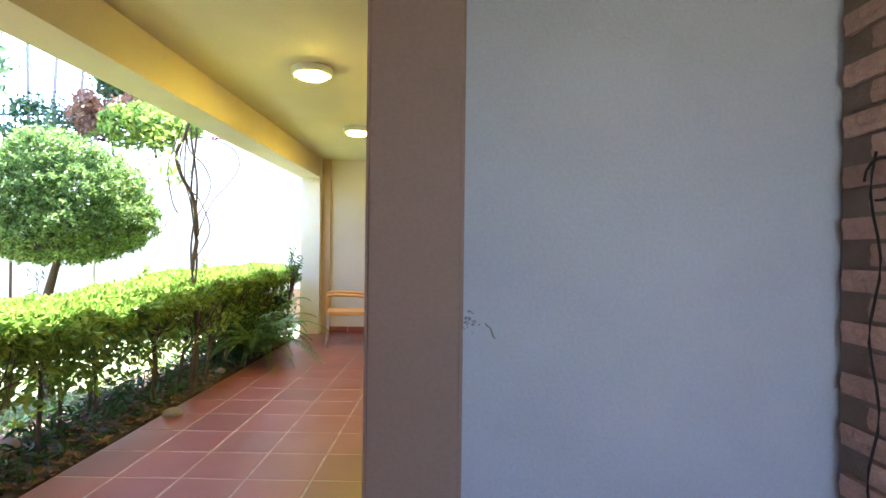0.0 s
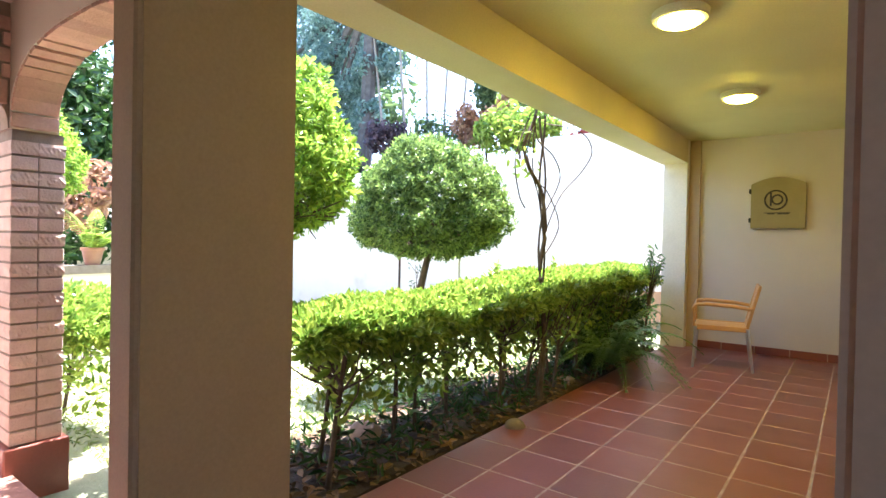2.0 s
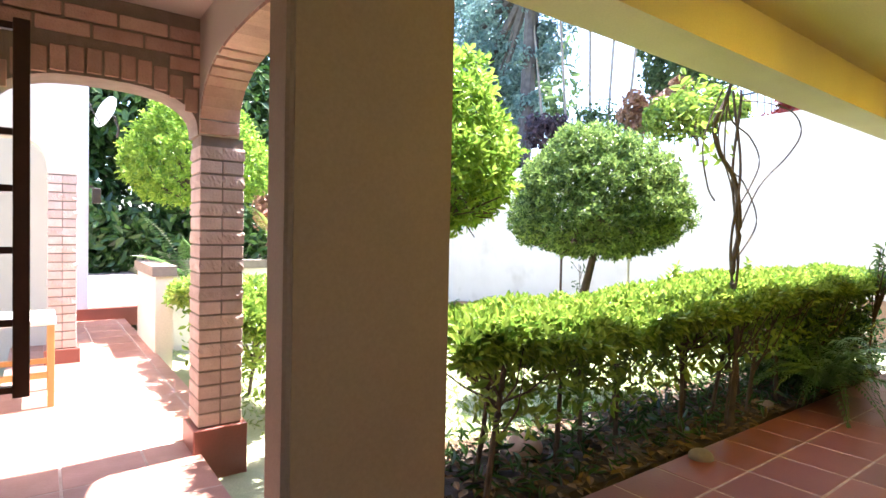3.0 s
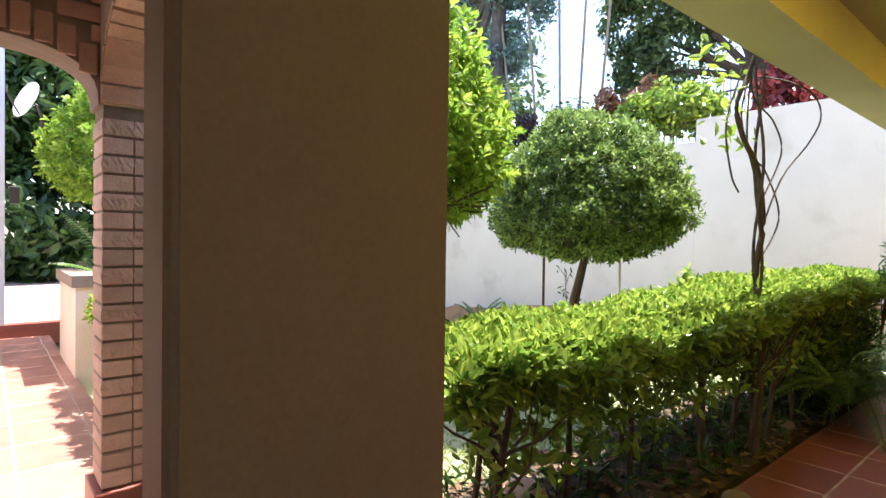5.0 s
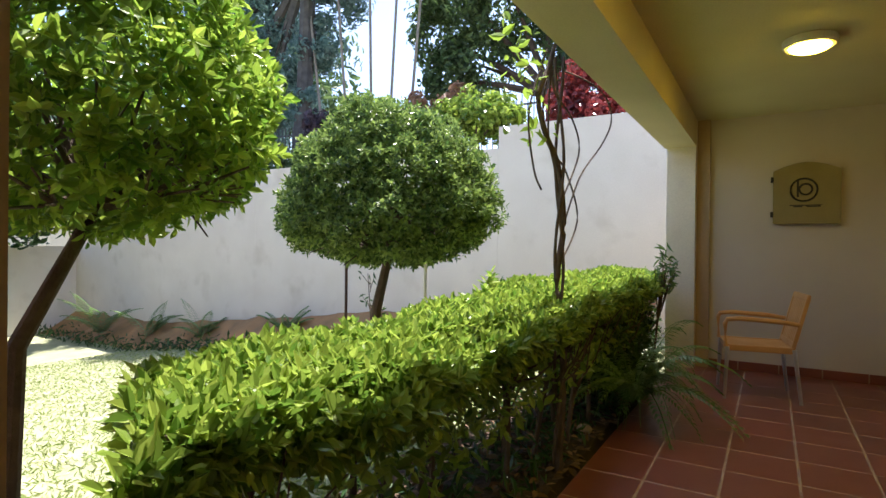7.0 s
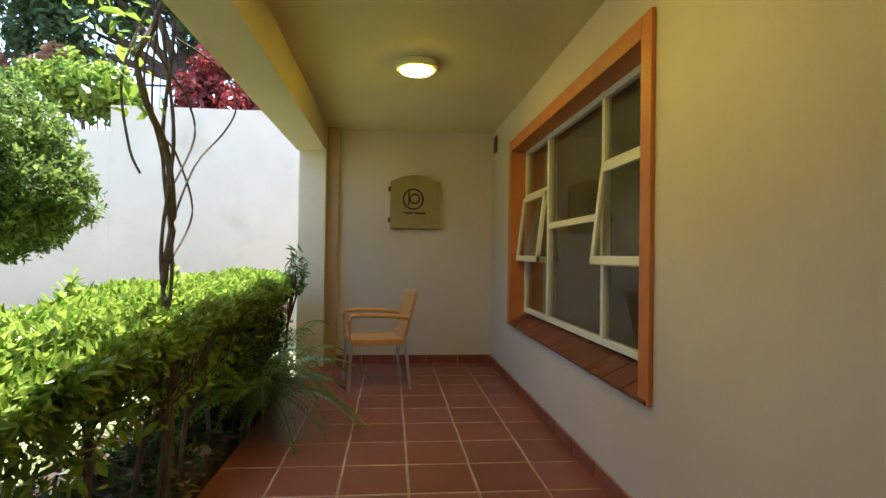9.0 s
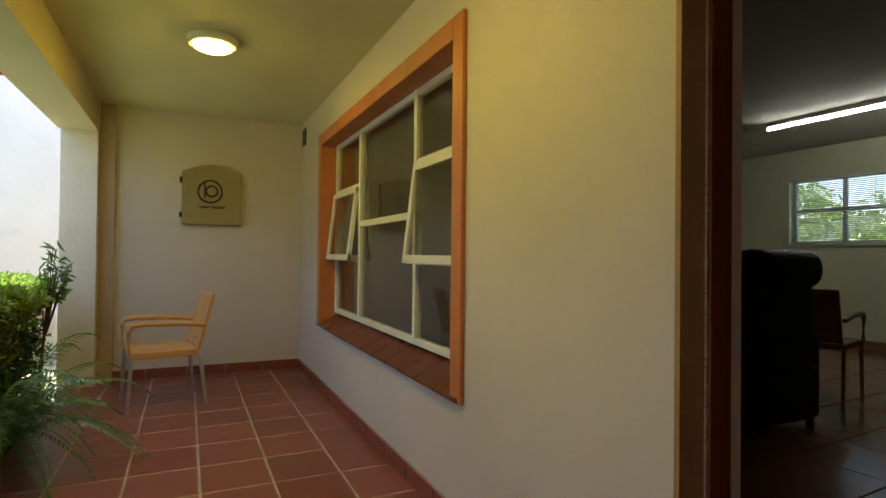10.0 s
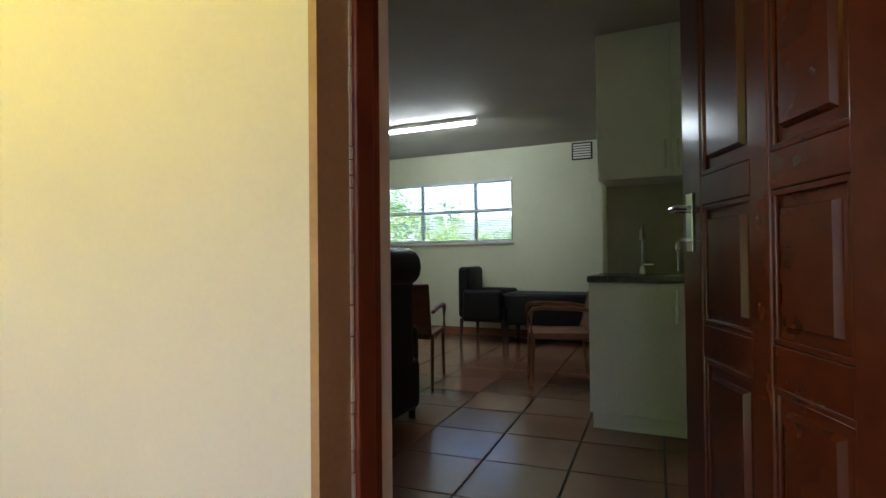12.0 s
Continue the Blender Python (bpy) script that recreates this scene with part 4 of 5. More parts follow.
arm = thing("dark_armchair", "black upholstered armchair with wooden legs by the wall", "armchair", pose(6.0, 4.92, RF, 0, 0, 0))
part("back", cushion(-0.25, 0.3, 0.16, 0.30, 0.30, 0.94, 0.05), BLACK, arm)
part("seat", cushion(-0.28, 0.32, -0.35, 0.25, 0.26, 0.46, 0.05), BLACK, arm)
for x in (-0.34, 0.28):
    part("armrest", cushion(x, x + 0.1, -0.3, 0.2, 0.28, 0.66, 0.045), BLACK, arm)
for x in (-0.26, 0.28):
    for y in (-0.3, 0.24):
        part("leg", rod(bmesh.new(), (x, y, 0.3), (x * 1.05, y * 1.05, 0), 0.026, 0.016, 8), DARKW, arm)
sofa = thing("dark_bench", "long low black upholstered bench against the wall", "bench", pose(6.05, 4.2, RF))
part("seat", cushion(-0.28, 0.3, -0.9, 0.45, 0.24, 0.62, 0.04), BLACK, sofa)
for x in (-0.22, 0.24):
    for y in (-0.85, 0.4):
        part("leg", rod(bmesh.new(), (x, y, 0.25), (x, y, 0), 0.025, 0.02, 8), DARKW, sofa)
part("armrest", cushion(-0.3, 0.3, -1.0, -0.82, 0.3, 0.80, 0.06), BLACK, sofa)

# ---- garden ----
rng = np.random.default_rng(7)


def hedge_row(name, label, x0, x1, y0, y1, low, high, count, size, mat, seed, taper=0.0, drop=0.0, tall=()):
    """A clipped hedge: leafy shell over bare forked stems, its top sinking by drop towards the near end."""

    def sag(y):
        k = np.clip((np.asarray(y) - y0 - 1.5) / 1.3, 0, 1)
        return 0.03 * k * (drop > 0) - drop * (1 - k)

    g = np.random.default_rng(seed)
    h = thing(name, label, "hedge")
    cx, hw, cz, hh = (x0 + x1) / 2, (x1 - x0) / 2, (low + high) / 2, (high - low) / 2
    n = count // 9
    a = g.uniform(-0.05, math.pi + 0.05, n)
    yy = g.uniform(y0, y1, n)
    ca, sa = np.cos(a), np.sin(a)
    ex = np.sign(ca) * np.abs(ca) ** 0.8
    ez = np.sign(sa) * np.abs(sa) ** 0.75
    lump = np.array([noise.noise((p * 1.9, q * 1.3, seed)) + 0.6 * noise.noise((p * 5.5, q * 4, seed + 9)) for p, q in zip(yy, a)])
    rad = 1 + 0.27 * lump - np.abs(g.normal(0, 0.09, n))
    tip = np.stack([cx + hw * ex * rad, yy, cz + hh * ez * rad + sag(yy)], 1)
    out = np.stack([ca, g.normal(0, 0.35, n), np.abs(sa) + 0.45], 1)
    out /= np.linalg.norm(out, axis=1)[:, None]
    keep = tip[:, 1] > y0 + (x1 - tip[:, 0]) * taper + 0.12 * lump
    tip, out = tip[keep], out[keep]
    C, N, W = rosettes(tip, out + g.normal(0, 0.25, out.shape), size, g, 9)
    leaves("foliage", mat, C, N, size, h, g, 0.40, 0.15, W)
    m = count // 8
    core = np.stack([g.uniform(x0 + 0.08, x1 - 0.08, m), g.uniform(y0 + 0.1, y1, m), high - 0.1 - (high - low + 0.16) * g.random(m) ** 1.9], 1)
    core[:, 2] += sag(core[:, 1])
    core = core[core[:, 1] > y0 + (x1 - core[:, 0]) * taper + 0.12]
    leaves("inner_foliage", mat, core, g.normal(0, 1, core.shape), size * 1.15, h, g, 0.42, 0.5)["kind"] = "stuff"
    k = int((y1 - y0) * 15)
    sh = np.stack([g.uniform(x0 + 0.05, x1 - 0.05, k), g.uniform(y0, y1, k)], 1)
    pts, out = [], []
    for a in sh:
        if a[1] < y0 + (x1 - a[0]) * taper + 0.1:
            continue
        hgt = g.uniform(-0.03, 0.05) + (0.06 if g.random() < 0.05 else 0)
        for q in range(2):
            pts.append((a[0] + g.normal(0, 0.012), a[1] + g.normal(0, 0.012), high + float(sag(a[1])) - 0.25 * (a[0] - cx) ** 2 / hw + hgt * (1 - 0.5 * q)))
            out.append((g.normal(0, 0.2), g.normal(0, 0.2), 1))
    for sx, sy, sh_ in tall:
        for q in range(6):
            pts.append((sx + 0.02 * math.sin(q * 2), sy + 0.02 * math.cos(q * 2), high - 0.02 + float(sag(sy)) + sh_ * (1 - q / 6)))
            out.append((g.normal(0, 0.15), g.normal(0, 0.15), 1))
    C, N, W = rosettes(pts, out, size, g, 7)
    leaves("shoot_foliage", mat, C, N, size, h, g, 0.40, 0.2, W)["kind"] = "stuff"
    m = int((y1 - y0) / 0.27)
    for i in range(m):
        y = y0 + (i + 0.5) * (y1 - y0) / m + g.normal(0, 0.05)
        x = (x0 + x1) / 2 + g.normal(0, 0.10)
        y = max(y, y0 + (x1 - x) * taper + 0.15)
        zb = ground_z(x, y) - 0.03
        bm = bmesh.new()
        fork = low + g.uniform(-0.12, 0.05)
        lean = g.normal(0, 0.05, 2)
        p1 = (x + lean[0], y + lean[1], fork)
        add_tube(bm, [(x, y, zb), (x + lean[0] * 0.3 + 0.012, y + lean[1] * 0.5, (zb + fork) / 2), p1], [0.017, 0.014, 0.012], 6)
        for b in range(11):
            a = g.uniform(0, 6.28)
            q0 = p1
            p1 = (x + lean[0] * g.uniform(0.6, 1), y + lean[1], zb + (fork - zb) * g.uniform(0.55, 1.0))
            rr = g.uniform(0.12, 0.32)
            e = (p1[0] + rr * math.cos(a), p1[1] + rr * math.sin(a), high - g.uniform(0.08, 0.3))
            add_tube(bm, [p1, ((p1[0] + e[0]) / 2 + 0.03 * math.cos(a), (p1[1] + e[1]) / 2, p1[2] + 0.4 * (e[2] - p1[2])), e], [0.007, 0.005, 0.0025], 4)
            p1 = q0
        part("stem", bm, BARK, h, "bare forked stem")
    return h


hedge_row("hedge", "clipped bright green hedge with bare stems below", -2.58, -1.88, 2.12, 7.35, 0.62, 0.93, 66000, 0.06, LEAF, 3, 0.65, 0.07, ((-2.42, 4.53, 0.13), (-2.40, 4.40, 0.05), (-2.5, 3.38, 0.02), (-2.48, 3.04, 0.03)))


def clipped_tree(x, y, base_z, z0, z1, r, label, mat, count, size, seed, lean=(0.0, 0.0), squash=1.0, group="", thick=0.05):
    """A trunk that forks into limbs under a clipped dome of small leaves with a flat underside."""
    g = np.random.default_rng(seed)
    t = thing("topiary_tree", label, "tree", None, group)
    bx, by = x + lean[0], y + lean[1]
    fork = Vector((x, y, z0 + 0.08))
    bm = add_tube(bmesh.new(), [(bx, by, base_z - 0.05), (bx + 0.02, by, base_z + 0.4 * (z0 - base_z)), (bx * 0.9 + x * 0.1, by * 0.9 + y * 0.1, base_z + 0.74 * (z0 - base_z)), tuple(fork)], [thick, thick * 0.85, thick * 0.8, thick * 0.6], 9)
    part("trunk", bm, BARK, t, "slim leaning trunk")
    for i in range(26):
        a, e = g.uniform(0, 6.28), g.uniform(0.05, 1.3)
        d = Vector((math.cos(a) * math.cos(e), math.sin(a) * math.cos(e), math.sin(e)))
        L = r * g.uniform(0.75, 0.95)
        mid = fork + d * L * 0.5 + Vector((0, 0, -0.03))
        bm = add_tube(bmesh.new(), [fork - d * 0.01, mid, fork + d * L], [0.018, 0.010, 0.004], 5)
        for q in range(4):
            v = (d + Vector(g.normal(0, 0.5, 3))).normalized()
            add_tube(bm, [mid, mid + v * L * 0.42], [0.007, 0.003], 4)
        part("limb", bm, BARK, t)
    n = count // 7
    d = g.normal(0, 1, (n, 3))
    d /= np.linalg.norm(d, axis=1)[:, None]
    H = z1 - z0
    lo = d[:, 2] < 0
    lump = np.array([noise.noise((p[0] * 3 + seed, p[1] * 3, p[2] * 3)) + 0.5 * noise.noise((p[0] * 8 + seed, p[1] * 8, p[2] * 8)) for p in d])
    rad = (1 + 0.15 * lump) * (1 - np.abs(g.normal(0, 0.12, n)))
    cz = z0 + 0.30 * H
    P = np.stack([x + d[:, 0] * r * rad, y + d[:, 1] * r * rad * squash, np.where(lo, cz + d[:, 2] * 0.30 * H * rad, cz + d[:, 2] * 0.70 * H * rad)], 1)
    dens = np.where(lo, g.random(n) < 0.45, True)
    P, d = P[dens], d[dens]
    way = d + g.normal(0, 0.4, d.shape) + np.array([0, 0, 0.35])
    way /= np.linalg.norm(way, axis=1)[:, None]
    C, N, W = rosettes(P, way, size, g, 7)
    leaves("crown", mat, C, N, size, t, g, 0.42, 0.3, W)
    return t


clipped_tree(-3.42, 4.88, -0.2, 1.04, 2.25, 0.78, "clipped dome-shaped tree on a slim leaning trunk", LEAFT, 66000, 0.042, 21, (-0.10, -0.03), group="clipped garden trees")
clipped_tree(-2.98, 2.62, -0.15, 1.22, 2.42, 0.60, "bright clipped round tree close to the hedge", LEAFB, 21000, 0.054, 22, (-0.02, -0.24), group="clipped garden trees", thick=0.036)
clipped_tree(-7.9, 2.45, -0.1, 1.52, 2.98, 0.90, "clipped round tree beyond the brick arch", LEAFB, 24000, 0.07, 23, (0.15, 0.25), group="clipped garden trees")
hedge_row("hedge", "low yellow-green hedge beside the tiled walkway", -6.1, -3.9, 1.76, 2.5, 0.25, 0.80, 14000, 0.065, LEAF, 9)

# climbing plant on the beam
vine = thing("climbing_vine", "twisted bare vine with few leaves climbing to the beam", "vine")
vx = -2.0


def smooth_run(pts, n=26):
    """A soft curve through the points given."""
    p = [pts[0]] + list(pts) + [pts[-1]]
    out = []
    for i in range(n):
        u = i / (n - 1) * (len(pts) - 1)
        k = min(int(u), len(pts) - 2)
        a, b, c, d = (Vector(q) for q in p[k:k + 4])
        u -= k
        out.append(tuple(0.5 * (2 * b + (c - a) * u + (2 * a - 5 * b + 4 * c - d) * u * u + (3 * b - a - 3 * c + d) * u ** 3)))
    return out


part("stem", add_tube(bmesh.new(), smooth_run([(vx, 4.53, -0.08), (vx + 0.02, 4.56, 0.5), (vx - 0.01, 4.52, 1.0), (vx + 0.01, 4.56, 1.3), (vx, 4.50, 1.62), (vx - 0.01, 4.32, 1.78), (vx - 0.02, 4.24, 1.95), (vx, 4.33, 2.12), (vx + 0.02, 4.36, 2.24)], 40), [0.021 - 0.010 * i / 39 for i in range(40)], 7), BARK, vine)
for k in range(2):
    pts = [(vx + 0.022 * math.cos(u * 13 + k * 3.1), 4.54 - 0.05 * u * u + (0.022 + 0.012 * k) * math.sin(u * 13 + k * 3.1), -0.08 + 2.3 * u) for u in np.linspace(0, 1, 34)]
    part("stem", add_tube(bmesh.new(), pts, [0.009] * 34, 6), BARK, vine)
for pts in (
        [(vx, 4.56, 1.28), (vx + 0.04, 4.75, 1.60), (vx + 0.07, 5.10, 1.84), (vx + 0.08, 5.30, 2.03), (vx + 0.07, 5.20, 2.16), (vx + 0.04, 4.90, 2.19), (vx, 4.52, 2.16)],
        [(vx, 4.54, 1.10), (vx + 0.02, 4.78, 1.36), (vx, 4.62, 1.62), (vx - 0.02, 4.40, 1.75), (vx, 4.36, 2.1)],
        [(vx, 4.52, 1.42), (vx + 0.03, 4.76, 1.74), (vx + 0.02, 4.66, 1.92), (vx, 4.42, 2.02), (vx, 4.36, 2.2)],
        [(vx, 4.30, 2.2), (vx - 0.02, 4.12, 1.85), (vx - 0.01, 4.16, 1.58), (vx, 4.24, 1.48)],
        [(vx, 4.40, 2.2), (vx - 0.01, 4.28, 1.9), (vx, 4.44, 1.6), (vx, 4.58, 1.3)]):
    part("tendril", add_tube(bmesh.new(), smooth_run(pts), [0.0055] * 26, 5), BARK, vine)
g = np.random.default_rng(31)
P = np.stack([g.normal(vx - 0.05, 0.05, 64), g.normal(4.16, 0.15, 64), 2.26 - 0.55 * g.random(64) ** 1.6], 1)
for q in P:
    leaves("leaf", LEAFB, [q], [[0.6, -0.3, 0.1]], 0.07, vine, g, 0.45, 0.7)


def fern(x, y, z, n, length, mat, label, seed, name="fern", droop=0.9, wide=0.15, rise=(0.55, 1.25)):
    """A tuft of arching fronds, each with a midrib and two rows of leaflets."""
    g = np.random.default_rng(seed)
    f = thing(name, label, "fern")
    for i in range(n):
        a, L = g.uniform(0, 6.28), length * g.uniform(0.7, 1.1)
        up = g.uniform(*rise)
        pts = []
        for k in range(12):
            u = k / 11
            pts.append(Vector((x + math.cos(a) * L * u * 0.85, y + math.sin(a) * L * u * 0.85, z + L * (up * u - droop * u * u))))
        bm = add_tube(bmesh.new(), pts, [0.005 - 0.0003 * k for k in range(12)], 4)
        sd = Vector((-math.sin(a), math.cos(a), 0))
        for k in range(1, 27):
            u = k / 27
            q = pts[min(10, int(u * 11))].lerp(pts[min(11, int(u * 11) + 1)], u * 11 - int(u * 11))
            w = wide * length * math.sin(math.pi * min(1, u + 0.12)) ** 0.7
            for s in (-1, 1):
                t = q + sd * s * w + Vector((math.cos(a) * 0.03, math.sin(a) * 0.03, -0.02))
                mm = q + sd * s * w * 0.5
                dv = Vector((math.cos(a), math.sin(a), 0)) * (0.013 if wide < 0.1 else 0.028)
                vs = [bm.verts.new(q), bm.verts.new(mm + dv), bm.verts.new(t), bm.verts.new(mm - dv)]
                bm.faces.new(vs)
        part("frond", bm, mat, f)
    return f


fern(-1.84, 5.72, 0.10, 50, 0.92, FERNL, "arching green fern at the edge of the red tiles", 41, droop=1.05, wide=0.085, rise=(0.75, 1.6))
for i, (x, y) in enumerate(((-14.4, 9.6), (-12.25, 9.6), (-9.5, 9.6), (-16.0, 9.3))):
    fern(x, y, ground_z(x, y) + 0.2, 9, (1.25, 1.0, 0.75, 1.3)[i], FERNL, "small palm-like fern at the foot of the garden wall", 50 + i, droop=0.55, rise=(0.8, 1.5))
fern(-7.3, 3.3, 1.06, 12, 0.75, LEAF, "small yellow-green palm growing in a terracotta pot", 58, "small_palm", 0.5)
fern(-6.95, 2.2, 0.62, 11, 0.7, FERNL, "feathery green palm behind the planter wall", 59, "small_palm", 0.5, rise=(0.9, 1.6))
pot = thing("flower_pot", "round terracotta flower pot on the planter wall", "pot", pose(-7.32, 3.3, 0.86))
bm = bmesh.new()
bmesh.ops.create_cone(bm, cap_ends=True, segments=24, radius1=0.08, radius2=0.115, depth=0.18, matrix=Matrix.Translation((0, 0, 0.09)))
part("body", bm, WTILE, pot)
bm = bmesh.new()
bmesh.ops.create_cone(bm, cap_ends=True, segments=24, radius1=0.128, radius2=0.132, depth=0.04, matrix=Matrix.Translation((0, 0, 0.19)))
bmesh.ops.bevel(bm, geom=[e for e in bm.edges if abs(e.verts[0].co.z - e.verts[1].co.z) < 0.001], offset=0.006, segments=2, affect="EDGES")
part("rim", bm, WTILE, pot)
dr2 = thing("thin_leaved_plant", "tall thin-leaved plant beside the end pilaster", "plant")
g = np.random.default_rng(61)
part("stem", add_tube(bmesh.new(), [(-1.95, 7.0, -0.1), (-1.9, 6.98, 0.5), (-1.82, 6.95, 1.05)], [0.012, 0.01, 0.006], 6), BARK, dr2)
for k in range(9):
    e = Vector((-1.84 + g.normal(0, 0.11), 6.95 + g.normal(0, 0.12), g.uniform(0.85, 1.22)))
    m = Vector((-1.88, 6.97, 0.55)).lerp(e, 0.55) + Vector((0, 0, 0.08))
    part("twig", add_tube(bmesh.new(), [(-1.9, 6.98, 0.5), tuple(m), tuple(e)], [0.006, 0.004, 0.002], 5), BARK, dr2)
    P = np.array([tuple(m.lerp(e, u)) for u in np.linspace(0.1, 1.0, 9)]) + g.normal(0, 0.02, (9, 3))
    leaves("leaves", FERNL, P, g.normal(0, 1, (9, 3)) + [0, 0, 0.4], 0.10, dr2, g, 0.2, 0.4)
sap = thing("sapling", "thin sparse sapling beside the clipped tree", "sapling")
sz = ground_z(-4.0, 5.4)
part("stem", add_tube(bmesh.new(), [(-4.0, 5.4, sz - 0.03), (-3.98, 5.4, 0.4), (-4.03, 5.4, 0.95)], [0.009, 0.007, 0.003], 5), BARK, sap)
for k in range(12):
    z = g.uniform(0.2, 0.9)
    a = g.uniform(0, 6.28)
    e = (-4.0 + 0.13 * math.cos(a), 5.4 + 0.13 * math.sin(a), z + 0.12)
    part("twig", add_tube(bmesh.new(), [(-4.0, 5.4, z), e], [0.004, 0.002], 4), BARK, sap)
    leaves("leaves", LEAFD, [e, (e[0], e[1], e[2] - 0.05)], [[0, -1, 0.5]] * 2, 0.06, sap, g, 0.3, 0.5)

# bed, stakes, stones
bm = bmesh.new()
for i in range(13):
    for j in range(60):
        x, y = -2.95 + i * 0.09, 1.86 + j * 0.095
        bm.verts.new((x, y, ground_z(x, y) + 0.035 * noise.noise((x * 6, y * 6, 2)) + (0.03 if 0 < i else -0.05)))
bm.verts.ensure_lookup_table()
for i in range(12):
    for j in range(59):
        bm.faces.new([bm.verts[k] for k in (i * 60 + j, (i + 1) * 60 + j, (i + 1) * 60 + j + 1, i * 60 + j + 1)])
tagged(mesh_ob("planting_bed", bm, SOIL), "dark soil bed under the hedge", "soil", kind="structure")
g = np.random.default_rng(71)
P = np.stack([g.uniform(-2.9, -1.9, 1600), g.uniform(1.95, 7.3, 1600), np.zeros(1600)], 1)
P[:, 2] = [ground_z(a, b) + 0.055 for a, b in P[:, :2]]
tagged(leaves("leaf_litter", material("dry_leaf", (0.20, 0.12, 0.06), (0.10, 0.06, 0.03), 0.8, per="island", vary=0.5), P, np.tile([0, 0, 1.0], (1600, 1)), 0.07, None, g, 0.5, 0.3), "dry brown leaf litter on the soil", "leaf litter", kind="stuff")
P = np.stack([g.uniform(-2.75, -2.0, 1500), g.uniform(2.4, 7.2, 1500), np.zeros(1500)], 1)
P[:, 2] = [ground_z(a, b) + 0.03 + 0.16 * g.random() ** 2 for a, b in P[:, :2]]
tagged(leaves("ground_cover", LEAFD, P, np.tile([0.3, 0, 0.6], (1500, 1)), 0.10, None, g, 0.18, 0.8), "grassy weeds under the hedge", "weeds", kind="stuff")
# dense dark leaves added in place of the deep shade under the hedge end
P = np.stack([g.uniform(-2.65, -1.95, 5200), g.uniform(5.7, 7.58, 5200), np.zeros(5200)], 1)
P[:, 2] = [ground_z(a, b) + 0.03 + 0.62 * g.random() for a, b in P[:, :2]]
tagged(leaves("shade_fill_plants", LEAFD, P, np.tile([0.5, -0.2, 0.5], (5200, 1)), 0.085, None, g, 0.3, 0.8), "added dark plants that fill in for the shade under the end of the hedge", "plants", kind="stuff")
P = np.stack([-2.8 - 11.2 * g.random(42000) ** 1.5, g.uniform(2.0, 9.9, 42000), np.zeros(42000)], 1)
P[:, 2] = [ground_z(a, b) + 0.012 for a, b in P[:, :2]]
tagged(leaves("grass", leaf_material("grass_blade", (0.22, 0.32, 0.08), (0.42, 0.46, 0.20), 0.3), P, np.tile([0.0, 0, 0.4], (42000, 1)), 0.06, None, g, 0.12, 0.9), "short patchy lawn grass", "grass", kind="stuff")
for i, (x, y, r) in enumerate(((-2.44, 3.04, 0.10), (-1.80, 3.79, 0.07), (-2.05, 5.2, 0.05))):
    bm = bmesh.new()
    bmesh.ops.create_icosphere(bm, subdivisions=3, radius=r)
    for v in bm.verts:
        v.co *= 1 + 0.22 * noise.noise(v.co * 9 + Vector((i * 7, 0, 0)))
        v.co.z *= 0.7
    for f in bm.faces:
        f.smooth = True
    ob = mesh_ob("garden_stone", bm, BRICK if i == 0 else MORTAR)
    ob.location = (x, y, r * 0.4 - 0.02)
    tagged(ob, "reddish garden stone lying on the soil" if i == 0 else "pale garden stone at the edge of the tiles", "stone")
for x, y, m in ((-4.45, 5.6, DARKW), (-3.56, 5.6, ALU)):
    s = thing("garden_stake", "thin upright garden stake behind the clipped tree", "stake")
    part("pole", rod(bmesh.new(), (x, y, ground_z(x, y) - 0.05), (x, y, 1.25), 0.014, None, 8), m, s)
for i in range(6):
    x = -17.5 + i * 2.3
    z = ground_z(x, 9.9) + 0.22
    w = thing("weep_pipe", "dark drain pipe mouth in the garden wall", "pipe", pose(x, 10.0, z))
    part("mouth", rod(bmesh.new(), (0, 0.02, 0), (0, -0.03, 0), 0.06, None, 14), INK, w)

# ---- beyond the wall ----
structure("bank", boxes((-30, 2, 10.2, 60, -2, 1.9)), SOIL, "raised bank behind the garden wall", "ground")


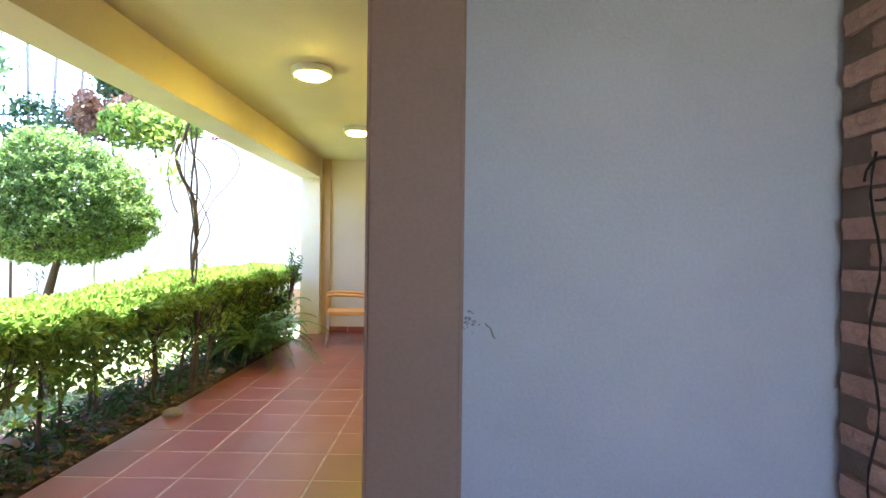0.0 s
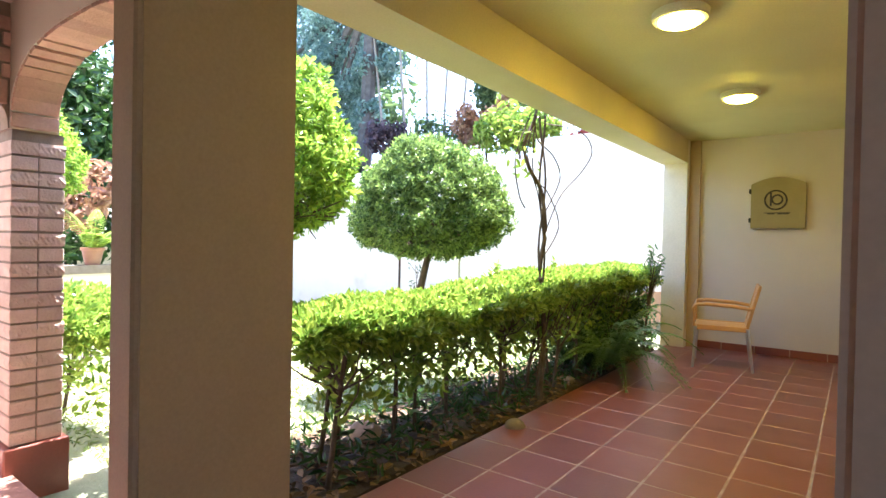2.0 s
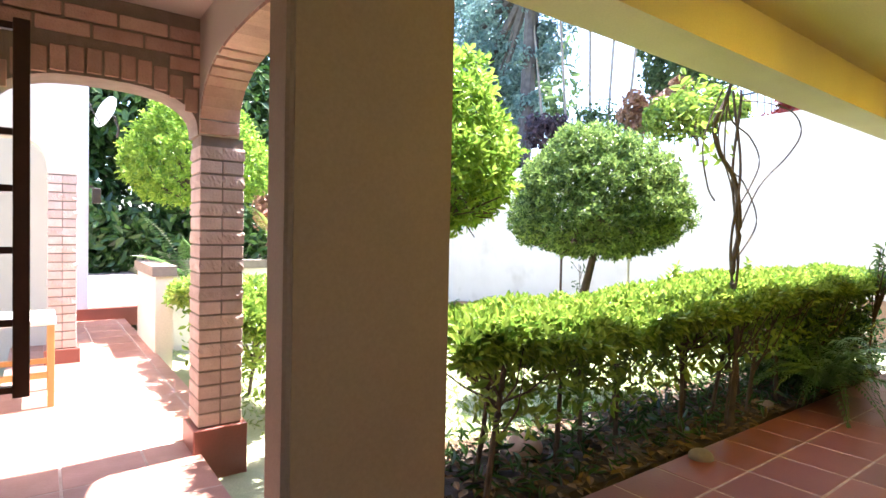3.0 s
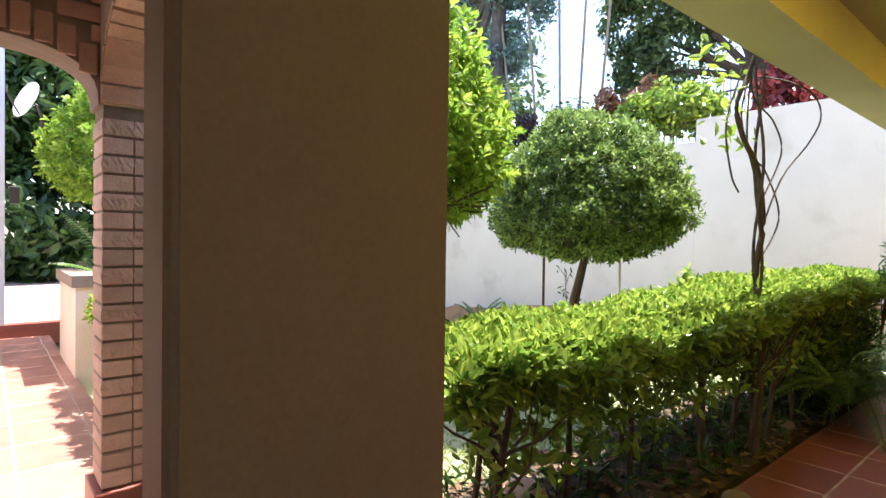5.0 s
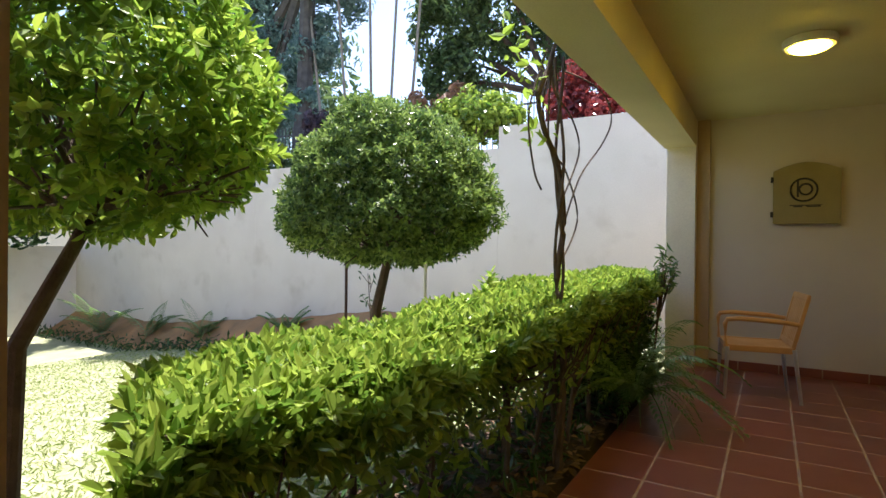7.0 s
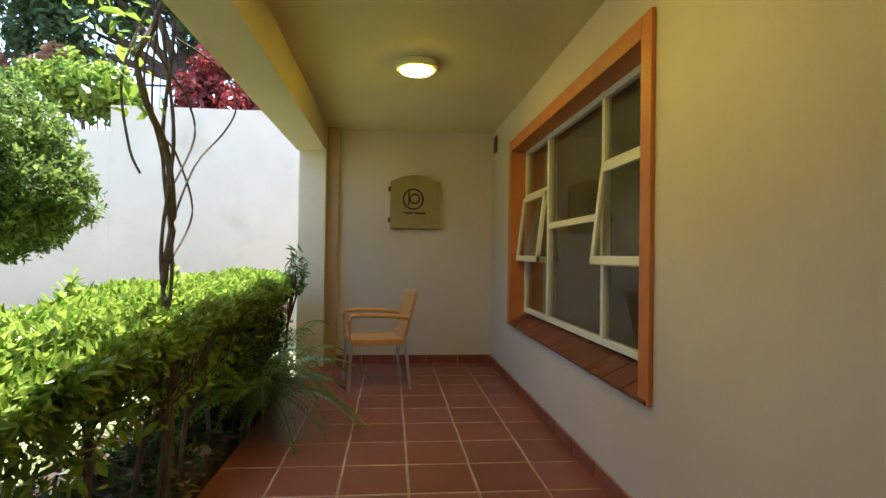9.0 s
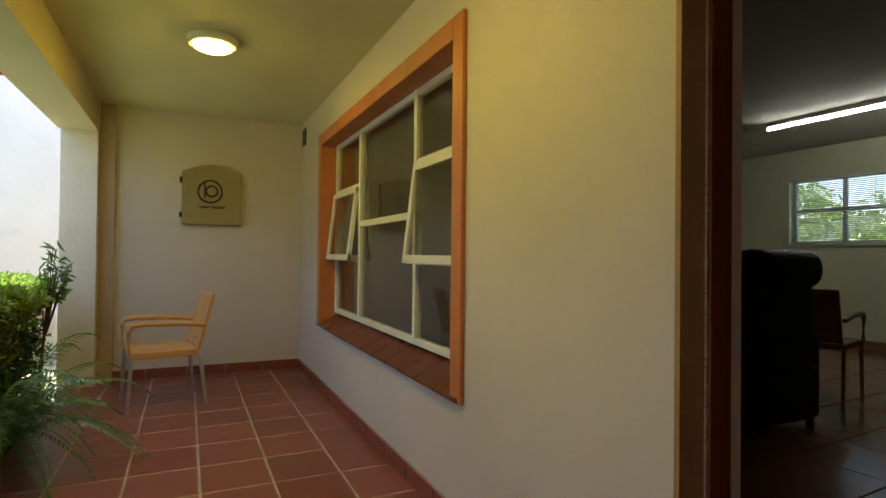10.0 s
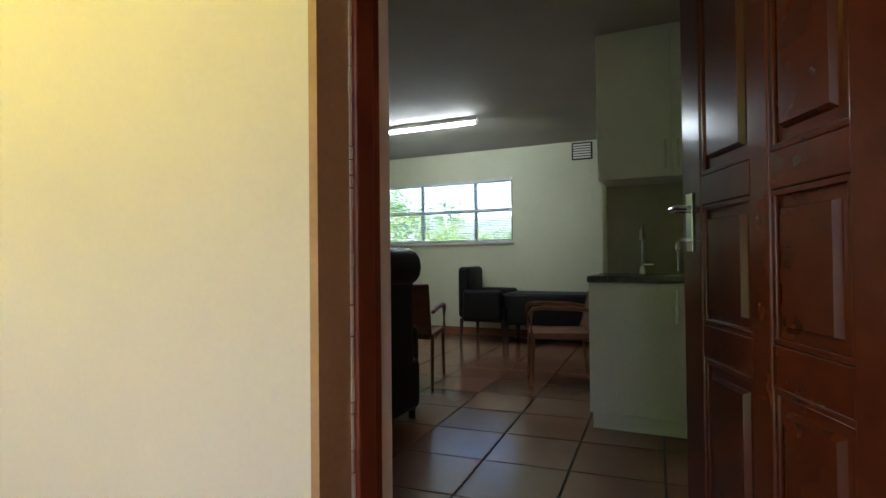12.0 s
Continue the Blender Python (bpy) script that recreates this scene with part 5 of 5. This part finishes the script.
def clump(name, label, category, blobs, count, size, mat, seed, stem=None, kind="", bark=None):
    """Leafy masses around several centres, uneven and open."""
    g = np.random.default_rng(seed)
    t = thing(name, label, category)
    if kind:
        t["kind"] = kind
    tot = sum(b[3] ** 2 for b in blobs)
    P, O = [], []
    for bx, by, bz, br in blobs:
        n = int(count * br ** 2 / tot)
        d = g.normal(0, 1, (n, 3))
        d /= np.linalg.norm(d, axis=1)[:, None]
        sub = g.normal(0, 1, (max(18, int(br * 16)), 3))
        sub /= np.linalg.norm(sub, axis=1)[:, None]
        pick = sub[g.integers(0, len(sub), n)] * br * 0.72
        P.append(np.array([bx, by, bz]) + pick + d * br * 0.40 * g.random((n, 1)) ** 0.4)
        O.append(d + pick / br)
    leaves("foliage", mat, np.concatenate(P), np.concatenate(O), size, t, g, 0.45, 0.7)
    if stem:
        bm = bmesh.new()
        (sx, sy, sz), (ex, ey, ez), r = stem
        add_tube(bm, [(sx, sy, sz), ((sx + ex) / 2 + 0.1, (sy + ey) / 2, (sz + ez) / 2), (ex, ey, ez)], [r, r * 0.8, r * 0.6], 9)
        part("trunk", bm, bark or BARK, t)
        for bx, by, bz, br in blobs:
            part("limb", add_tube(bmesh.new(), [(ex, ey, ez - 0.3), ((ex + bx) / 2, (ey + by) / 2, (ez + bz) / 2 - 0.1), (bx, by, bz)], [r * 0.5, r * 0.32, r * 0.1], 6), bark or BARK, t)
    return t


# lighter than LEAFD: haze and glare over the far trees are in the colour
FARL = leaf_material("hazed_leaf", (0.05, 0.10, 0.045), (0.16, 0.25, 0.09), 0.42)
REDL = leaf_material("red_leaf", (0.10, 0.015, 0.02), (0.34, 0.06, 0.05))
PURPLE = leaf_material("purple_leaf", (0.045, 0.035, 0.05), (0.12, 0.075, 0.09))
PINKL = leaf_material("bronze_leaf", (0.30, 0.14, 0.09), (0.45, 0.28, 0.16))
# blue-green needles, lightened further for the haze
BLUEL = leaf_material("blue_green_needle", (0.10, 0.20, 0.18), (0.24, 0.36, 0.33), 0.4)
clump("red_shrub", "red-leaved shrub above the garden wall", "shrub", [(-4.4, 11.8, 3.6, 0.7), (-3.6, 11.7, 3.4, 0.7), (-4.0, 11.9, 4.2, 0.6)], 3400, 0.15, REDL, 81, ((-4, 11.8, 1.8), (-4, 11.8, 3.3), 0.05))
clump("green_shrub", "sunlit yellow-green shrub above the garden wall", "shrub", [(-5.9, 11.0, 3.75, 0.55), (-5.35, 11.0, 3.6, 0.45), (-6.5, 11.1, 3.7, 0.5)], 5200, 0.13, LEAF, 82, ((-5.9, 11, 1.8), (-5.9, 11, 3.5), 0.05))
clump("bronze_shrub", "bronze-leaved shrub above the garden wall", "shrub", [(-7.9, 12.3, 4.2, 0.6), (-7.2, 12.4, 4.4, 0.5)], 1500, 0.17, PINKL, 83, ((-7.6, 12.3, 1.8), (-7.6, 12.3, 4), 0.05))
clump("purple_shrub", "dark purple shrub above the garden wall", "shrub", [(-11.3, 12.6, 4.3, 0.65)], 900, 0.18, PURPLE, 84, ((-11.3, 12.6, 1.8), (-11.3, 12.6, 4), 0.06))
clump("dark_shrub", "dark green shrub behind the garden wall", "shrub", [(-9.2, 12.4, 3.9, 0.9), (-13.0, 12.0, 3.2, 0.9), (-14.6, 12.0, 3.4, 1.1), (-16.5, 12.0, 3.6, 1.2)], 4800, 0.17, FARL, 85)
clump("broadleaf_tree", "tall broad-leaved tree beyond the wall", "tree", [(-7.0, 15.0, 8.0, 1.6), (-5.5, 15.5, 7.2, 1.6), (-8.2, 15.5, 6.4, 1.3), (-4.2, 15.2, 6.0, 1.3), (-6.2, 15.4, 9.6, 1.8), (-3.0, 15.5, 8.2, 1.7), (-9.5, 15.2, 7.4, 1.1), (-8.7, 15.0, 8.6, 1.2), (-8.9, 15.1, 6.0, 0.9)], 24000, 0.2, FARL, 86, ((-6, 15.5, 1.8), (-6, 15.4, 5.5), 0.25))
clump("conifer", "tall feathery blue-green conifer beyond the wall", "tree", [(-14.6, 13.5, 8.4, 1.3), (-11.8, 13.4, 8.6, 1.2), (-15.8, 13.5, 6.6, 1.3), (-13.2, 13.4, 10.2, 1.6), (-16.6, 13.6, 9.0, 1.5), (-14.4, 13.4, 5.6, 1.0), (-18.5, 13.6, 7.5, 1.6), (-15.2, 13.6, 4.4, 1.1), (-17.2, 13.4, 4.6, 1.3), (-14.0, 13.2, 6.8, 1.2), (-12.3, 13.2, 7.0, 0.9), (-16.2, 13.3, 5.4, 1.3), (-12.6, 13.2, 5.2, 0.7)], 46000, 0.16, BLUEL, 87, ((-12.75, 12.95, 1.8), (-12.35, 12.95, 9.5), 0.29), bark=material("grey_bark", (0.13, 0.12, 0.115), (0.07, 0.065, 0.065), 0.9, 6, 60, 0.8))
clump("far_trees", "distant green tree line beyond the garden", "trees", [(-20, 14, 6, 2.6), (-24, 13, 7, 3.2), (-27, 10, 6, 3), (1, 17, 8, 2.4), (-18, 18, 8, 3), (-1.5, 18, 6.5, 2.2)], 12000, 0.4, FARL, 88, kind="stuff")
clump("far_shrubbery", "dense dark shrubbery at the end of the garden", "shrubbery", [(-16.0, -0.5, 1.6, 1.5), (-16.4, 1.5, 1.4, 1.6), (-16.5, 3.5, 1.8, 1.7), (-16.3, 5.5, 1.6, 1.6), (-17, 0.5, 3.8, 1.8), (-17, 3, 4.4, 2.0), (-17, 6, 4.2, 2.0), (-17.5, 1.8, 6.5, 2.2), (-18, 5, 7.2, 2.4), (-17, 8, 3.0, 1.8), (-17.5, -2.5, 3.4, 2.0)], 42000, 0.3, LEAFD, 89, kind="stuff")
clump("bronze_shrub", "bronze-leaved shrub beyond the walkway hedge", "shrub", [(-9.0, 3.9, 1.9, 0.42), (-8.8, 3.7, 1.5, 0.3)], 520, 0.15, PINKL, 90, ((-9, 3.9, -0.4), (-9, 3.9, 1.7), 0.03))
g = np.random.default_rng(91)
for i, (x, lean) in enumerate(((-10.6, -0.7), (-9.9, -0.25), (-9.45, 0.25), (-8.9, 0.5), (-11.4, -1.0))):
    p = thing("palm_tree", "slender grey palm trunk beyond the wall", "palm", None, "palms behind the wall")
    part("trunk", add_tube(bmesh.new(), [(x, 12.9, 1.8), (x + lean * 0.4, 12.9, 5.0), (x + lean * 1.3, 13.0, 10.5)], [0.045, 0.038, 0.03], 8), material("grey_palm_bark", (0.32, 0.28, 0.24), (0.24, 0.21, 0.18), 0.9, 10, 60, 0.4), p)
    bm = bmesh.new()
    for k in range(11):
        a = k * 0.57 + i
        q = Vector((x + lean * 1.3, 13.0, 10.4))
        pts = [q + Vector((math.cos(a) * 1.9 * u, math.sin(a) * 1.9 * u, 1.0 * u - 1.9 * u * u)) for u in np.linspace(0, 1, 8)]
        add_tube(bm, pts, [0.02] * 8, 4)
        sd = Vector((-math.sin(a), math.cos(a), -0.4))
        for q1, q2 in zip(pts[1:], pts[2:]):
            for u in (0, 0.25, 0.5, 0.75):
                for s in (-1, 1):
                    c0 = q1.lerp(q2, u)
                    dv = (q2 - q1) * 0.12
                    e = c0 + Vector((sd.x * s, sd.y * s, -0.35)) * 0.45
                    bm.faces.new([bm.verts.new(c0 - dv), bm.verts.new(e), bm.verts.new(c0 + dv)])
    part("fronds", bm, LEAFD, p)
fern(-8.0, 11.6, 3.3, 14, 1.2, LEAF, "bright young palm above the garden wall", 95, "young_palm", 0.6)
part("trunk", rod(bmesh.new(), (-8.0, 11.6, 1.85), (-8.0, 11.6, 3.35), 0.05), BARK, bpy.data.objects["young_palm"])
fence = thing("iron_fence", "black palisade fence behind the garden wall", "fence")
me = bpy.data.meshes.new("bar")
bm = boxes((-0.009, 0.009, -0.009, 0.009, 1.9, 4.55))
bm.to_mesh(me)
bm.free()
me.materials.append(STEELF)
for i in range(90):
    put("bar", me, fence, -15.5 + i * 0.14, 12.75, 0)
for z in (2.6, 4.3):
    part("rail", boxes((-15.6, -2.9, 12.735, 12.765, z, z + 0.04)), STEELF, fence)
# greenery outside the room window
clump("window_shrub", "sunlit green shrubs outside the room window", "shrub", [(8.6, 6.4, 1.4, 0.8), (8.8, 5.0, 1.3, 0.7), (9.0, 8.0, 1.6, 1.0), (9.2, 3.8, 1.2, 0.8)], 3200, 0.13, LEAF, 97, ((8.7, 6, -0.4), (8.7, 6, 1), 0.04))
structure("neighbour_wall", boxes((10.5, 10.7, 0, 14, -0.4, 2.0)), GARDEN, "pale boundary wall outside the room window")

# scuffs beside the corner pillar
SCUFF = material("grey_scuff", (0.20, 0.20, 0.22), (0.30, 0.30, 0.33), 0.8)
g = random.Random(5)
bm = bmesh.new()
for i in range(26):
    x, z = 0.228 + abs(g.gauss(0, 0.022)), 0.985 + g.gauss(0, 0.012)
    box(bm, x, x + g.uniform(0.003, 0.012), 1.606, 1.6095, z, z + g.uniform(0.002, 0.006))
for i in range(14):
    x, z = 0.30 + i * 0.0022 + g.gauss(0, 0.002), 0.975 - i * 0.0035
    box(bm, x, x + 0.005, 1.606, 1.6095, z, z + 0.005)
structure("wall_scuff", bm, SCUFF, "dark scuff marks and cobweb on the white wall", "scuff")

# soil strip along the foot of the garden wall, raised to stand in for its brown stain
bm = bmesh.new()
cols_ = [[bm.verts.new((-22 + i * 0.4, y, ground_z(-22 + i * 0.4, y) + (-0.03, 0.16, 0.55)[k] + (0.03 + 0.05 * k) * noise.noise((i * 0.8, k, 5)))) for k, y in enumerate((9.0 + 0.25 * noise.noise((i * 0.5, 0, 1)), 9.4, 9.99))] for i in range(50)]
for p, q in zip(cols_, cols_[1:]):
    for k in range(2):
        bm.faces.new((p[k], q[k], q[k + 1], p[k + 1]))
tagged(mesh_ob("wall_stain_bank", bm, material("brown_earth", (0.42, 0.22, 0.09), (0.26, 0.16, 0.075), 0.95, 3, 50, 0.8)), "brown earth strip, raised to stand in for the stain on the garden wall foot", "soil", kind="structure")
g = np.random.default_rng(123)
P = np.stack([g.uniform(-20, -3, 1100), 8.7 + 0.8 * g.random(1100) ** 1.4, np.zeros(1100)], 1)
P[:, 2] = [ground_z(a, b) + 0.05 + 0.3 * max(0, b - 9.2) + 0.2 * g.random() ** 2 for a, b in P[:, :2]]
tagged(leaves("wall_weeds", LEAFD, P, np.tile([0.0, -0.4, 0.6], (1100, 1)), 0.16, None, g, 0.25, 0.8), "dark weeds along the foot of the garden wall", "weeds", kind="stuff")
